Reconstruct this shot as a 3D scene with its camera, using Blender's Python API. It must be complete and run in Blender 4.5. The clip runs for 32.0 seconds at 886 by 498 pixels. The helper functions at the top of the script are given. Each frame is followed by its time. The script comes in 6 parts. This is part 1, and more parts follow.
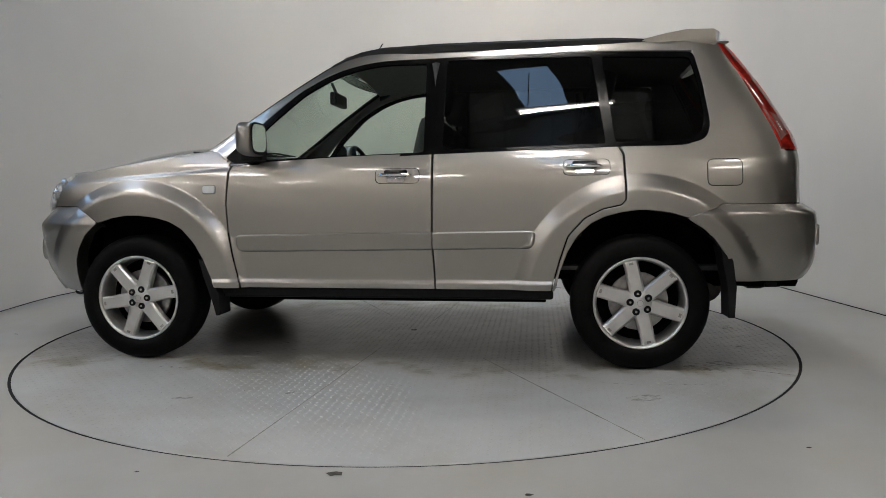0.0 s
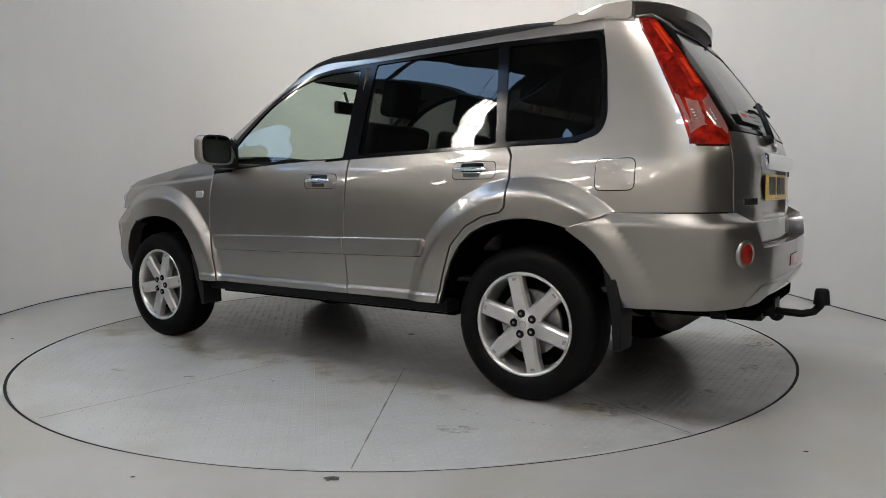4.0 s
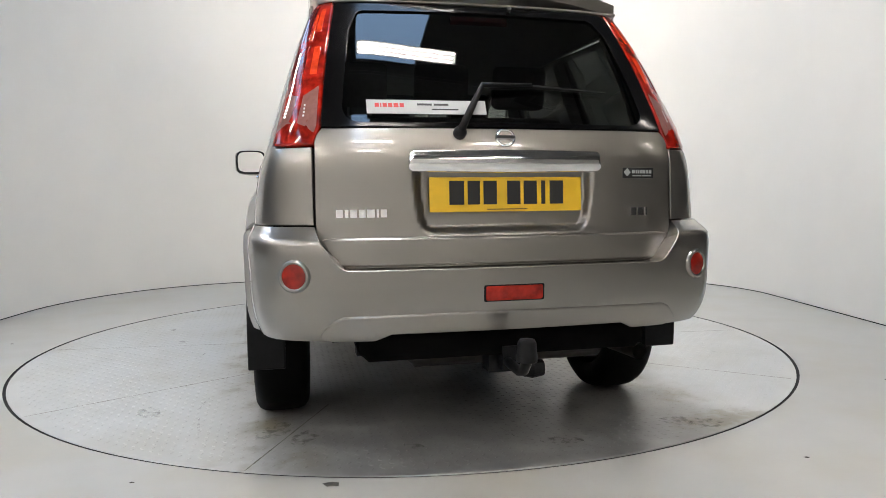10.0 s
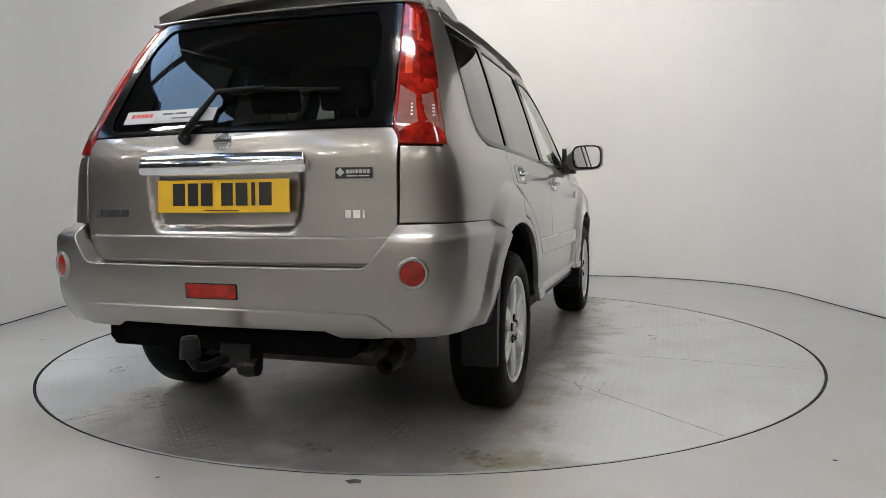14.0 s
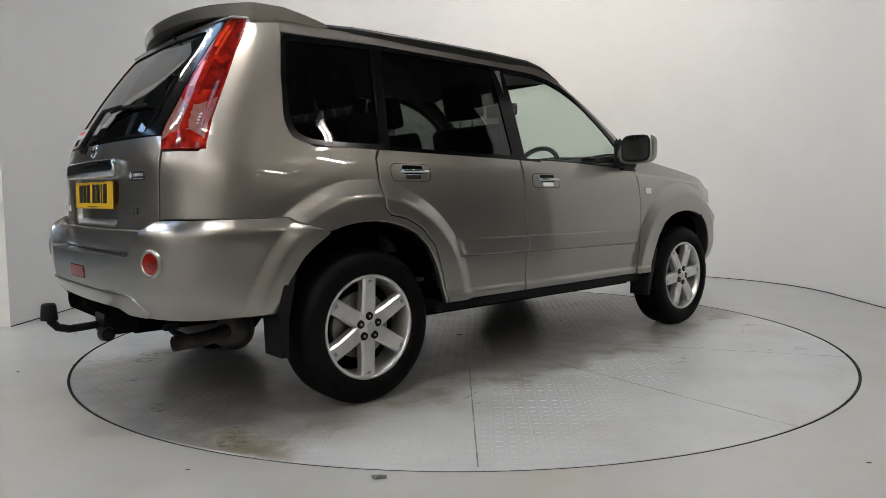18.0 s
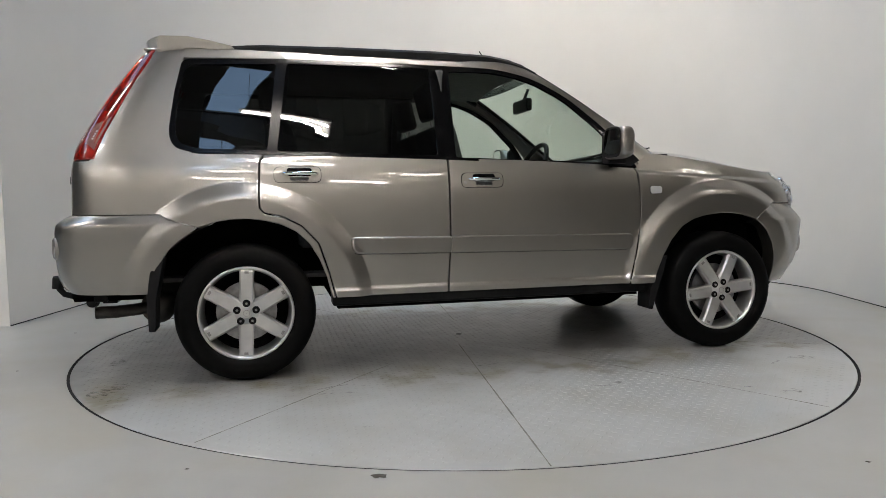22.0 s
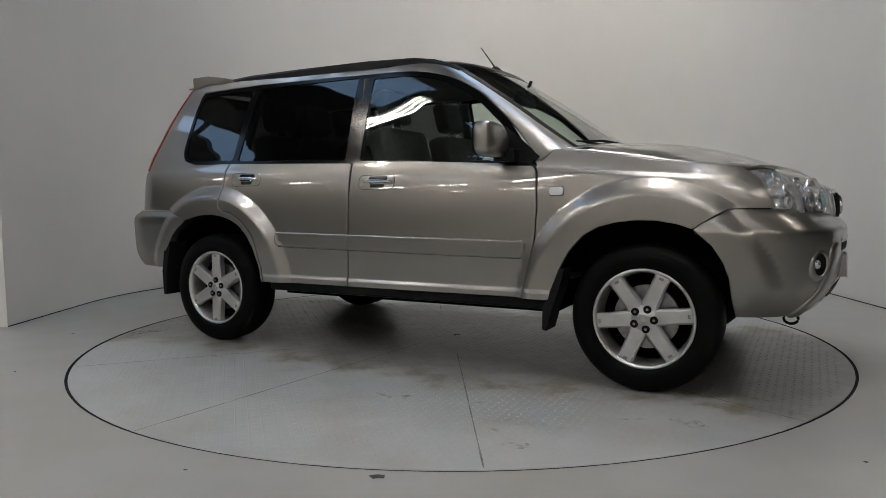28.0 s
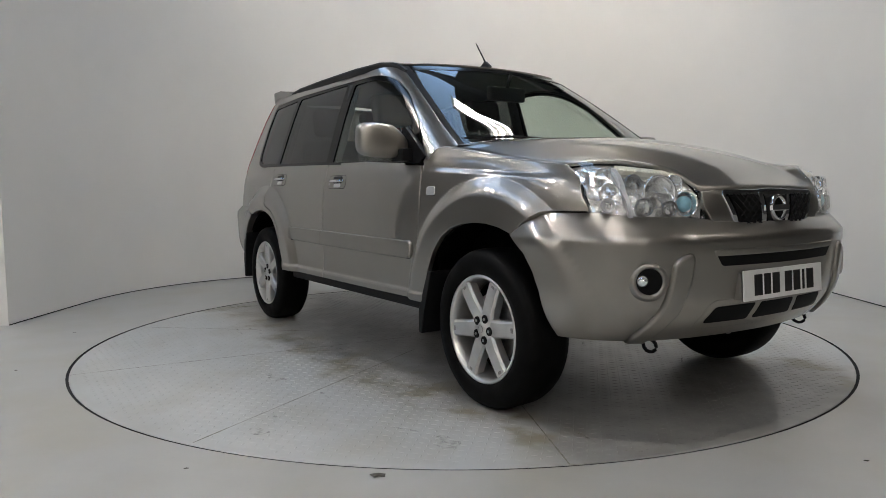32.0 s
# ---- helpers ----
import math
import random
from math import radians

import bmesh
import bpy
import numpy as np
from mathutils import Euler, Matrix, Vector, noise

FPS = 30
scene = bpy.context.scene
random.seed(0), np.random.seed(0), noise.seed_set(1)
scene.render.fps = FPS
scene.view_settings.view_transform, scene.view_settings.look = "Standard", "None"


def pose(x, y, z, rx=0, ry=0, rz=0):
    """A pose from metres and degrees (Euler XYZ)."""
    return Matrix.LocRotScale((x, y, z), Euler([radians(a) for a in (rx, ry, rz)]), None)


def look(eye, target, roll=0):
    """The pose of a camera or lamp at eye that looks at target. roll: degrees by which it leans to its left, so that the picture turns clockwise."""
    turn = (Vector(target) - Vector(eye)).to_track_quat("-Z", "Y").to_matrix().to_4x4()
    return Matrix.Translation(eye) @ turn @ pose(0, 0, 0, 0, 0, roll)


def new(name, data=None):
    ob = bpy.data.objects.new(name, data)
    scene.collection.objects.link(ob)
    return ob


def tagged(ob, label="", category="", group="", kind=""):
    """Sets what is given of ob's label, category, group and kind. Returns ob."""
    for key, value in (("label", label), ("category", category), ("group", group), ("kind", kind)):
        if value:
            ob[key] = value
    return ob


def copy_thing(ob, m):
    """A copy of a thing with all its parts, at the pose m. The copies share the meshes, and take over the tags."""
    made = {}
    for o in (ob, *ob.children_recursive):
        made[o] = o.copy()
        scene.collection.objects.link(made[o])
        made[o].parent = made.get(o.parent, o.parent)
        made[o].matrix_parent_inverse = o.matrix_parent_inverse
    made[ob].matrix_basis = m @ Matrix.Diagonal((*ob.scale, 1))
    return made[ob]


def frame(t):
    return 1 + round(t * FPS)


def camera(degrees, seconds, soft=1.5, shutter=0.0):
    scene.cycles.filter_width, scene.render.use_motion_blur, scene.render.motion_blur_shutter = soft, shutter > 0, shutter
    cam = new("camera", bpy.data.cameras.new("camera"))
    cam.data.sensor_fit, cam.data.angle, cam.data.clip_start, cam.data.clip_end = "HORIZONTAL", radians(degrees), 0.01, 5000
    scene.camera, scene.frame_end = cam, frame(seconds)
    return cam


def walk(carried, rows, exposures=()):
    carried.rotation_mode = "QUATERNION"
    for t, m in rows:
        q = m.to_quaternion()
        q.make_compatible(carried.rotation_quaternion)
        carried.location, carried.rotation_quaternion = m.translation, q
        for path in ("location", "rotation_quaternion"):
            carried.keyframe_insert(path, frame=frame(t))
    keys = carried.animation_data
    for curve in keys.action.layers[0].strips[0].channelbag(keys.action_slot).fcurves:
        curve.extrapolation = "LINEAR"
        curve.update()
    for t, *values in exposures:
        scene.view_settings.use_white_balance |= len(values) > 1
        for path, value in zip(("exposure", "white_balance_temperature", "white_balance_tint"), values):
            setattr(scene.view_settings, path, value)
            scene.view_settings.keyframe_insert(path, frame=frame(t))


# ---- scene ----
import collections
from mathutils.geometry import delaunay_2d_cdt

# The camera: held at one place before the turntable, turned a little by its operator.
cam = camera(65.07, 32.0, 0.75)
EYE = Vector((0.0, -4.412, 0.898))
LOOK = [  # seconds, turn to the left and tilt upwards in degrees
    (0, -2.49, -4.90), (0.5, -2.51, -4.96), (1, -2.63, -5.12), (1.5, -2.69, -5.10), (2, -2.66, -5.15), (2.5, -2.69, -5.10),
    (3, -2.71, -4.86), (3.5, -2.71, -4.72), (5.5, -2.77, -4.09), (6, -2.74, -4.08), (7, -2.76, -4.06), (8, -2.72, -4.08),
    (9, -2.68, -4.11), (10, -2.73, -4.13), (11, -2.76, -4.15), (12, -2.74, -4.16), (12.5, -2.68, -4.21), (13, -2.48, -4.23),
    (13.5, -1.86, -4.24), (15.5, 1.38, -4.16), (16, 1.33, -4.32), (17, 1.27, -4.41), (18, 1.27, -4.46), (19, 1.23, -4.47),
    (20, 1.24, -4.47), (21, 1.26, -4.48), (22, 1.23, -4.52), (23, 1.20, -4.60), (24, 1.18, -4.54), (25, 1.17, -4.48),
    (25.5, 1.13, -4.46), (27.5, 1.06, -4.45), (28, 1.09, -4.48), (29, 1.18, -4.58), (30, 1.21, -4.63), (31, 1.18, -4.59), (32, 1.15, -4.59)]


def aim(turn, tilt):
    a, b = radians(turn), radians(tilt)
    return look(EYE, EYE + Vector((-math.sin(a) * math.cos(b), math.cos(a) * math.cos(b), math.sin(b))), -0.59)


EXPOSURES = [(0, -0.56), (1, -0.65), (2, -0.34), (3, -0.21), (6, -0.26), (7, -0.22), (8, -0.1), (9, 0.22), (10, 0.36), (11, 0.46), (12, 0.37), (13, 0.09),
             (16, -0.12), (17, -0.15), (18, -0.14), (20, -0.17), (22, -0.22), (23, -0.29), (24, -0.52), (25, -0.84), (28, -0.82), (29, -0.66), (30, -0.63),
             (31, -0.47), (32, -0.37)]
walk(cam, [(t, aim(a, b)) for t, a, b in LOOK], EXPOSURES)

# World: a dim sky, seen only through the roof lights.
world = bpy.data.worlds.new("world")
scene.world = world
world.use_nodes = True
_sky = world.node_tree.nodes.new("ShaderNodeTexSky")
_sky.sky_type, _sky.sun_disc, _sky.sun_elevation, _sky.sun_rotation = "NISHITA", False, radians(40), radians(120)
_bg = world.node_tree.nodes["Background"]
world.node_tree.links.new(_sky.outputs[0], _bg.inputs[0])
_bg.inputs[1].default_value = 0.12
scene.view_settings.exposure = 0.0
TUBE_GLOW, ROOFLIGHT_GLOW = 172.0, 3.7


# ---- materials ----
def mat(name, base=(0.5, 0.5, 0.5), rough=0.5, metal=0.0, coat=0.0, glow=0.0, spec=0.5, var=0.0, scale=8.0, bump=0.0, bump_scale=60.0,
        rough_var=0.0, stain=None, stain_scale=1.2, stain_amount=0.0, flake=0.0, space="Object", coat_ior=1.5):
    m = bpy.data.materials.new(name)
    m.use_nodes = True
    nt = m.node_tree
    b = nt.nodes["Principled BSDF"]
    b.inputs["Base Color"].default_value = (*base, 1)
    b.inputs["Roughness"].default_value, b.inputs["Metallic"].default_value = rough, metal
    b.inputs["Specular IOR Level"].default_value = spec
    b.inputs["Coat Weight"].default_value, b.inputs["Coat Roughness"].default_value, b.inputs["Coat IOR"].default_value = coat, 0.02, coat_ior
    if glow:
        b.inputs["Emission Color"].default_value, b.inputs["Emission Strength"].default_value = (*base, 1), glow
    tc = nt.nodes.new("ShaderNodeTexCoord")

    def noise_of(sc, detail=4.0):
        n = nt.nodes.new("ShaderNodeTexNoise")
        n.inputs["Scale"].default_value, n.inputs["Detail"].default_value = sc, detail
        nt.links.new(tc.outputs[space], n.inputs["Vector"])
        return n.outputs["Fac"]

    def ramp(src, lo, hi, a, b2):
        r = nt.nodes.new("ShaderNodeMapRange")
        nt.links.new(src, r.inputs["Value"])
        for k, v in zip(("From Min", "From Max", "To Min", "To Max"), (lo, hi, a, b2)):
            r.inputs[k].default_value = v
        return r.outputs["Result"]

    colour = None
    if var or stain_amount or flake:
        mix = nt.nodes.new("ShaderNodeMix")
        mix.data_type = "RGBA"
        mix.inputs["A"].default_value = (*[c * (1 - var) for c in base], 1)
        mix.inputs["B"].default_value = (*[min(1, c * (1 + var)) for c in base], 1)
        nt.links.new(ramp(noise_of(scale), 0.3, 0.7, 0, 1), mix.inputs["Factor"])
        colour = mix.outputs["Result"]
        if stain_amount:
            mx = nt.nodes.new("ShaderNodeMix")
            mx.data_type = "RGBA"
            mx.inputs["B"].default_value = (*stain, 1)
            nt.links.new(colour, mx.inputs["A"])
            nt.links.new(ramp(noise_of(stain_scale, 7.0), 0.46, 0.86, 0, stain_amount), mx.inputs["Factor"])
            colour = mx.outputs["Result"]
        if flake:
            mx = nt.nodes.new("ShaderNodeMix")
            mx.data_type = "RGBA"
            mx.inputs["B"].default_value = (*[min(1, c * 1.5) for c in base], 1)
            nt.links.new(colour, mx.inputs["A"])
            nt.links.new(ramp(noise_of(900.0, 2.0), 0.5, 0.75, 0, flake), mx.inputs["Factor"])
            colour = mx.outputs["Result"]
        nt.links.new(colour, b.inputs["Base Color"])
    if rough_var:
        nt.links.new(ramp(noise_of(scale * 0.7, 6.0), 0.3, 0.7, max(0, rough - rough_var), rough + rough_var), b.inputs["Roughness"])
    if bump:
        bn = nt.nodes.new("ShaderNodeBump")
        bn.inputs["Strength"].default_value, bn.inputs["Distance"].default_value = bump, 0.002
        nt.links.new(noise_of(bump_scale, 5.0), bn.inputs["Height"])
        nt.links.new(bn.outputs["Normal"], b.inputs["Normal"])
    return m


def pane(name, tint, gloss=1.0, rough=0.0, base=0.055):
    """Thin glass: light goes straight through, tinted, and a share of it mirrors off, more at flat angles."""
    m = bpy.data.materials.new(name)
    m.use_nodes = True
    nt = m.node_tree
    nt.nodes.clear()
    out, mix = nt.nodes.new("ShaderNodeOutputMaterial"), nt.nodes.new("ShaderNodeMixShader")
    clear, shine, lw = nt.nodes.new("ShaderNodeBsdfTransparent"), nt.nodes.new("ShaderNodeBsdfGlossy"), nt.nodes.new("ShaderNodeLayerWeight")
    power, scaled = nt.nodes.new("ShaderNodeMath"), nt.nodes.new("ShaderNodeMath")
    clear.inputs[0].default_value = (*tint, 1)
    shine.inputs["Color"].default_value, shine.inputs["Roughness"].default_value = (gloss, gloss, gloss, 1), rough
    lw.inputs[0].default_value = 0.5
    power.operation, scaled.operation = "POWER", "MULTIPLY_ADD"
    power.inputs[1].default_value = 5.0
    scaled.inputs[1].default_value, scaled.inputs[2].default_value = 1 - base, base
    nt.links.new(lw.outputs["Facing"], power.inputs[0])
    nt.links.new(power.outputs[0], scaled.inputs[0])
    nt.links.new(scaled.outputs[0], mix.inputs[0])
    nt.links.new(clear.outputs[0], mix.inputs[1])
    nt.links.new(shine.outputs[0], mix.inputs[2])
    nt.links.new(mix.outputs[0], out.inputs[0])
    return m


PAINT = mat("beige_silver_paint", (0.304, 0.285, 0.260), 0.35, 0.97, 1.0, var=0.03, scale=3.0, flake=0.35, bump=0.012, bump_scale=700, coat_ior=1.72)
BUMPER_PAINT = mat("beige_silver_bumper_paint", (0.268, 0.252, 0.230), 0.35, 0.97, 1.0, var=0.03, scale=3.0, flake=0.35, bump=0.015, bump_scale=600, coat_ior=1.66)
TRIM = mat("black_trim_plastic", (0.007, 0.007, 0.0075), 0.5, spec=0.15, var=0.2, scale=30, bump=0.1, bump_scale=400)
GLOSS_BLACK = mat("gloss_black_trim", (0.003, 0.003, 0.0033), 0.14, spec=0.2)
RUBBER = mat("tyre_rubber", (0.003, 0.003, 0.003), 0.55, spec=0.06, var=0.3, scale=14, bump=0.12, bump_scale=160, rough_var=0.1)
SEAL = mat("window_seal_rubber", (0.004, 0.004, 0.004), 0.6, spec=0.12, var=0.2, scale=20)
CHROME = mat("chrome", (0.86, 0.87, 0.88), 0.06, 1.0)
ALLOY = mat("silver_alloy", (0.60, 0.595, 0.58), 0.33, 0.82, 0.4, var=0.05, scale=20, bump=0.02, bump_scale=300)
STEEL = mat("brake_steel", (0.32, 0.31, 0.30), 0.4, 0.9, var=0.25, scale=25)
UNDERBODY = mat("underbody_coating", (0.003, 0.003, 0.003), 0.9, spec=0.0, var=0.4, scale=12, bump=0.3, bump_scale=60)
EXHAUST = mat("exhaust_steel", (0.05, 0.045, 0.04), 0.5, 0.6, var=0.35, scale=20)
PRIVACY = pane("dark_privacy_glass", (0.10, 0.105, 0.10))
CLEAR = pane("clear_green_glass", (0.80, 0.875, 0.82), base=0.06)
REAR_GLASS = pane("dark_rear_glass", (0.15, 0.16, 0.154))
LENS_CLEAR = pane("clear_lens", (0.93, 0.94, 0.94))
RED = mat("red_lens", (0.24, 0.010, 0.005), 0.12, coat=0.7, spec=0.1, var=0.55, scale=22)
RED_DARK = mat("dark_red_lens", (0.13, 0.005, 0.003), 0.12, coat=0.7, spec=0.1, var=0.5, scale=26)
PINK = mat("smoked_pink_lens", (0.22, 0.105, 0.092), 0.12, coat=0.7, spec=0.1, var=0.12, scale=60)
AMBER = mat("amber_red_lens", (0.62, 0.045, 0.01), 0.12, coat=1.0, var=0.2, scale=50)
REFLECTOR = mat("lamp_reflector", (0.93, 0.94, 0.95), 0.16, 0.85)
LAMP_FACET = mat("faceted_lamp_chrome", (0.86, 0.86, 0.86), 0.18, 0.80)
LAMP_DARK = mat("lamp_housing", (0.62, 0.63, 0.64), 0.3, 0.5)
# darker chrome for the small bowls, with dark reflections put into its colour
LAMP_SHADE = mat("darkened_lamp_chrome", (0.42, 0.42, 0.422), 0.18, 0.9)
EYEBROW = mat("pale_lamp_plastic", (0.72, 0.70, 0.60), 0.35, var=0.08, scale=40)
BULB_BLUE = mat("blue_projector_glass", (0.25, 0.50, 0.62), 0.05, 0.3, coat=1.0)
CABIN = mat("dark_grey_cabin_cloth", (0.05, 0.05, 0.052), 0.9, var=0.25, scale=40, bump=0.2, bump_scale=300)
CABIN_LIGHT = mat("grey_cabin_lining", (0.22, 0.215, 0.20), 0.85, var=0.1, scale=30)
DASH = mat("dashboard_plastic", (0.035, 0.035, 0.037), 0.6, bump=0.1, bump_scale=300)
MIRROR_FACE = mat("mirror_glass", (0.9, 0.9, 0.9), 0.01, 1.0)
YELLOW = mat("yellow_plate", (0.72, 0.44, 0.02), 0.35, coat=0.3, var=0.04, scale=20)
WHITE_PLATE = mat("white_plate", (0.72, 0.72, 0.70), 0.35, coat=0.3, var=0.04, scale=20)
BLACK_PRINT = mat("black_print", (0.012, 0.012, 0.012), 0.4)
WHITE_PRINT = mat("white_print", (0.38, 0.39, 0.39), 0.5)
RED_PRINT = mat("red_print", (0.55, 0.03, 0.03), 0.5)
WALL_PAINT = mat("white_wall_paint", (0.64, 0.626, 0.592), 0.62, var=0.015, scale=2.5, bump=0.05, bump_scale=25, rough_var=0.08,
                 stain=(0.56, 0.55, 0.515), stain_scale=1.1, stain_amount=0.12)
FLOOR_PAINT = mat("grey_floor_paint", (0.385, 0.382, 0.360), 0.30, spec=1.0, var=0.035, scale=5.0, bump=0.06, bump_scale=45,
                  stain=(0.33, 0.305, 0.235), stain_scale=1.7, stain_amount=0.85)
PLATE_PAINT = mat("grey_turntable_paint", (0.44, 0.446, 0.434), 0.30, spec=1.0, var=0.04, scale=5.0, bump=0.05, bump_scale=60,
                  stain=(0.30, 0.285, 0.235), stain_scale=2.6, stain_amount=0.8)


def facets(m, scale, height):
    """Flat facets, as pressed into a lamp's mirror."""
    nt = m.node_tree
    tc, cells, bn = nt.nodes.new("ShaderNodeTexCoord"), nt.nodes.new("ShaderNodeTexVoronoi"), nt.nodes.new("ShaderNodeBump")
    cells.inputs["Scale"].default_value = scale
    bn.inputs["Strength"].default_value, bn.inputs["Distance"].default_value = 1.0, height
    nt.links.new(tc.outputs["Object"], cells.inputs["Vector"])
    nt.links.new(cells.outputs["Distance"], bn.inputs["Height"])
    nt.links.new(bn.outputs["Normal"], nt.nodes["Principled BSDF"].inputs["Normal"])


facets(LAMP_FACET, 24.0, 0.008)
facets(REFLECTOR, 40.0, 0.002)


def wear_band(m, half, steel, dirt):
    """Wears the paint of the deck down to the steel in a ragged band along x, with dirt along its edges."""
    nt = m.node_tree
    b = nt.nodes["Principled BSDF"]
    paint = b.inputs["Base Color"].links[0].from_socket
    tc, sep = nt.nodes.new("ShaderNodeTexCoord"), nt.nodes.new("ShaderNodeSeparateXYZ")
    nt.links.new(tc.outputs["Object"], sep.inputs[0])

    def math_of(kind, x, y):
        n = nt.nodes.new("ShaderNodeMath")
        n.operation, n.use_clamp = kind, False
        for k, v in enumerate((x, y)):
            if isinstance(v, (int, float)):
                n.inputs[k].default_value = v
            else:
                nt.links.new(v, n.inputs[k])
        return n.outputs[0]

    def noise_of(sc, detail):
        n = nt.nodes.new("ShaderNodeTexNoise")
        n.inputs["Scale"].default_value, n.inputs["Detail"].default_value = sc, detail
        nt.links.new(tc.outputs["Object"], n.inputs["Vector"])
        return n.outputs["Fac"]

    def ramp(src, lo, hi, x, y):
        r = nt.nodes.new("ShaderNodeMapRange")
        r.interpolation_type = "SMOOTHSTEP"
        nt.links.new(src, r.inputs["Value"])
        for k, v in zip(("From Min", "From Max", "To Min", "To Max"), (lo, hi, x, y)):
            r.inputs[k].default_value = v
        return r.outputs["Result"]

    def blend(x, colour, factor):
        mx = nt.nodes.new("ShaderNodeMix")
        mx.data_type = "RGBA"
        nt.links.new(x, mx.inputs["A"])
        mx.inputs["B"].default_value = (*colour, 1)
        nt.links.new(factor, mx.inputs["Factor"])
        return mx.outputs["Result"]

    across = math_of("ADD", math_of("ABSOLUTE", sep.outputs["Y"], 0), math_of("MULTIPLY", math_of("SUBTRACT", noise_of(1.6, 6.0), 0.5), 0.9))
    worn = math_of("MULTIPLY", ramp(across, half + 0.16, half - 0.22, 0, 1), ramp(noise_of(7.0, 5.0), 0.25, 0.65, 0.62, 0.95))
    edge = math_of("MULTIPLY", math_of("MULTIPLY", ramp(across, half + 0.20, half, 0, 1), ramp(across, half - 0.30, half - 0.05, 0, 1)), ramp(noise_of(5.5, 7.0), 0.45, 0.62, 0, 0.85))
    colour = blend(blend(paint, steel, worn), dirt, edge)
    nt.links.new(colour, b.inputs["Base Color"])


wear_band(PLATE_PAINT, 0.93, (0.18, 0.176, 0.165), (0.16, 0.135, 0.075))
GAP = mat("dark_gap", (0.01, 0.01, 0.01), 0.9)
SCUFF = mat("brown_scuff", (0.19, 0.155, 0.07), 0.75, var=0.4, scale=40)


def speckle(m, scale, lo, hi):
    """Lets a stain break up into specks, clear between them."""
    nt = m.node_tree
    n, r, tc = nt.nodes.new("ShaderNodeTexNoise"), nt.nodes.new("ShaderNodeMapRange"), nt.nodes.new("ShaderNodeTexCoord")
    n.inputs["Scale"].default_value, n.inputs["Detail"].default_value = scale, 6.0
    r.inputs["From Min"].default_value, r.inputs["From Max"].default_value = lo, hi
    r.inputs["To Max"].default_value = 0.42
    nt.links.new(tc.outputs["Object"], n.inputs["Vector"])
    nt.links.new(n.outputs["Fac"], r.inputs["Value"])
    nt.links.new(r.outputs["Result"], nt.nodes["Principled BSDF"].inputs["Alpha"])


speckle(SCUFF, 30.0, 0.46, 0.64)
DIRT = mat("dark_dirt", (0.06, 0.055, 0.045), 0.9, var=0.4, scale=60)
SEAM = mat("dirty_seam", (0.20, 0.19, 0.165), 0.7, var=0.5, scale=30)
ROOF_SHEET = mat("grey_roof_sheet", (0.10, 0.105, 0.11), 0.6, var=0.1, scale=3)
# unseen walls: the pale one brightens the car's reflections, the dark one deepens them
HALL_BOUNCE = mat("pale_bounce_wall", (0.80, 0.785, 0.76), 0.7, var=0.06, scale=1.5)
HALL_WALL = mat("dark_hall_wall", (0.075, 0.075, 0.074), 0.7, var=0.1, scale=1.5)
BEAM = mat("grey_steel_beam", (0.12, 0.12, 0.125), 0.5, var=0.15, scale=5)
ROOFLIGHT = mat("translucent_roof_light", (0.41, 0.645, 1.0), 0.5, glow=ROOFLIGHT_GLOW)
TUBE = mat("fluorescent_tube", (1.0, 0.925, 0.848), 0.5, glow=TUBE_GLOW)
TRAY = mat("white_lamp_tray", (0.75, 0.75, 0.74), 0.4)


# ---- mesh helpers ----
def link_mesh(name, me, material, parent=None, label="", smooth=False):
    ob = new(name, me)
    if material:
        me.materials.append(material)
    if smooth:
        for p in me.polygons:
            p.use_smooth = True
    if parent:
        ob.parent = parent
    return tagged(ob, label)


def part(name, bm, material, parent=None, label="", smooth=False, bevel=0.0):
    """Links a bmesh as one mesh object under a thing or a part."""
    if bevel:
        bmesh.ops.bevel(bm, geom=bm.edges[:], offset=bevel, segments=2, profile=0.5, affect="EDGES")
    bmesh.ops.recalc_face_normals(bm, faces=bm.faces[:])
    me = bpy.data.meshes.new(name)
    bm.to_mesh(me)
    bm.free()
    return link_mesh(name, me, material, parent, label, smooth)


def raw(name, verts, faces, material, parent=None, label="", smooth=False):
    me = bpy.data.meshes.new(name)
    me.from_pydata([tuple(map(float, v)) for v in verts], [], faces)
    return link_mesh(name, me, material, parent, label, smooth)


def box(bm, lo, hi, m=None):
    r = bmesh.ops.create_cube(bm, size=1.0)
    c, s = [(a + b) / 2 for a, b in zip(lo, hi)], [abs(b - a) for a, b in zip(lo, hi)]
    mm = Matrix.Translation(c) @ Matrix.Diagonal((*s, 1))
    bmesh.ops.transform(bm, matrix=(m @ mm) if m else mm, verts=r["verts"])
    return r["verts"]


def lathe(bm, profile, axis="y", segs=48, m=None, closed=False):
    """Turns a profile of (radius, along) round an axis."""
    rings = []
    for k in range(segs):
        a = 2 * math.pi * k / segs
        c, s = math.cos(a), math.sin(a)
        ring = []
        for r, h in profile:
            v = {"y": (r * c, h, r * s), "z": (r * c, r * s, h), "x": (h, r * c, r * s)}[axis]
            ring.append(bm.verts.new(m @ Vector(v) if m else v))
        rings.append(ring)
    n = len(profile)
    for k in range(segs):
        a, b = rings[k], rings[(k + 1) % segs]
        for i in range(n if closed else n - 1):
            j = (i + 1) % n
            bm.faces.new((a[i], a[j], b[j], b[i]))
    return rings


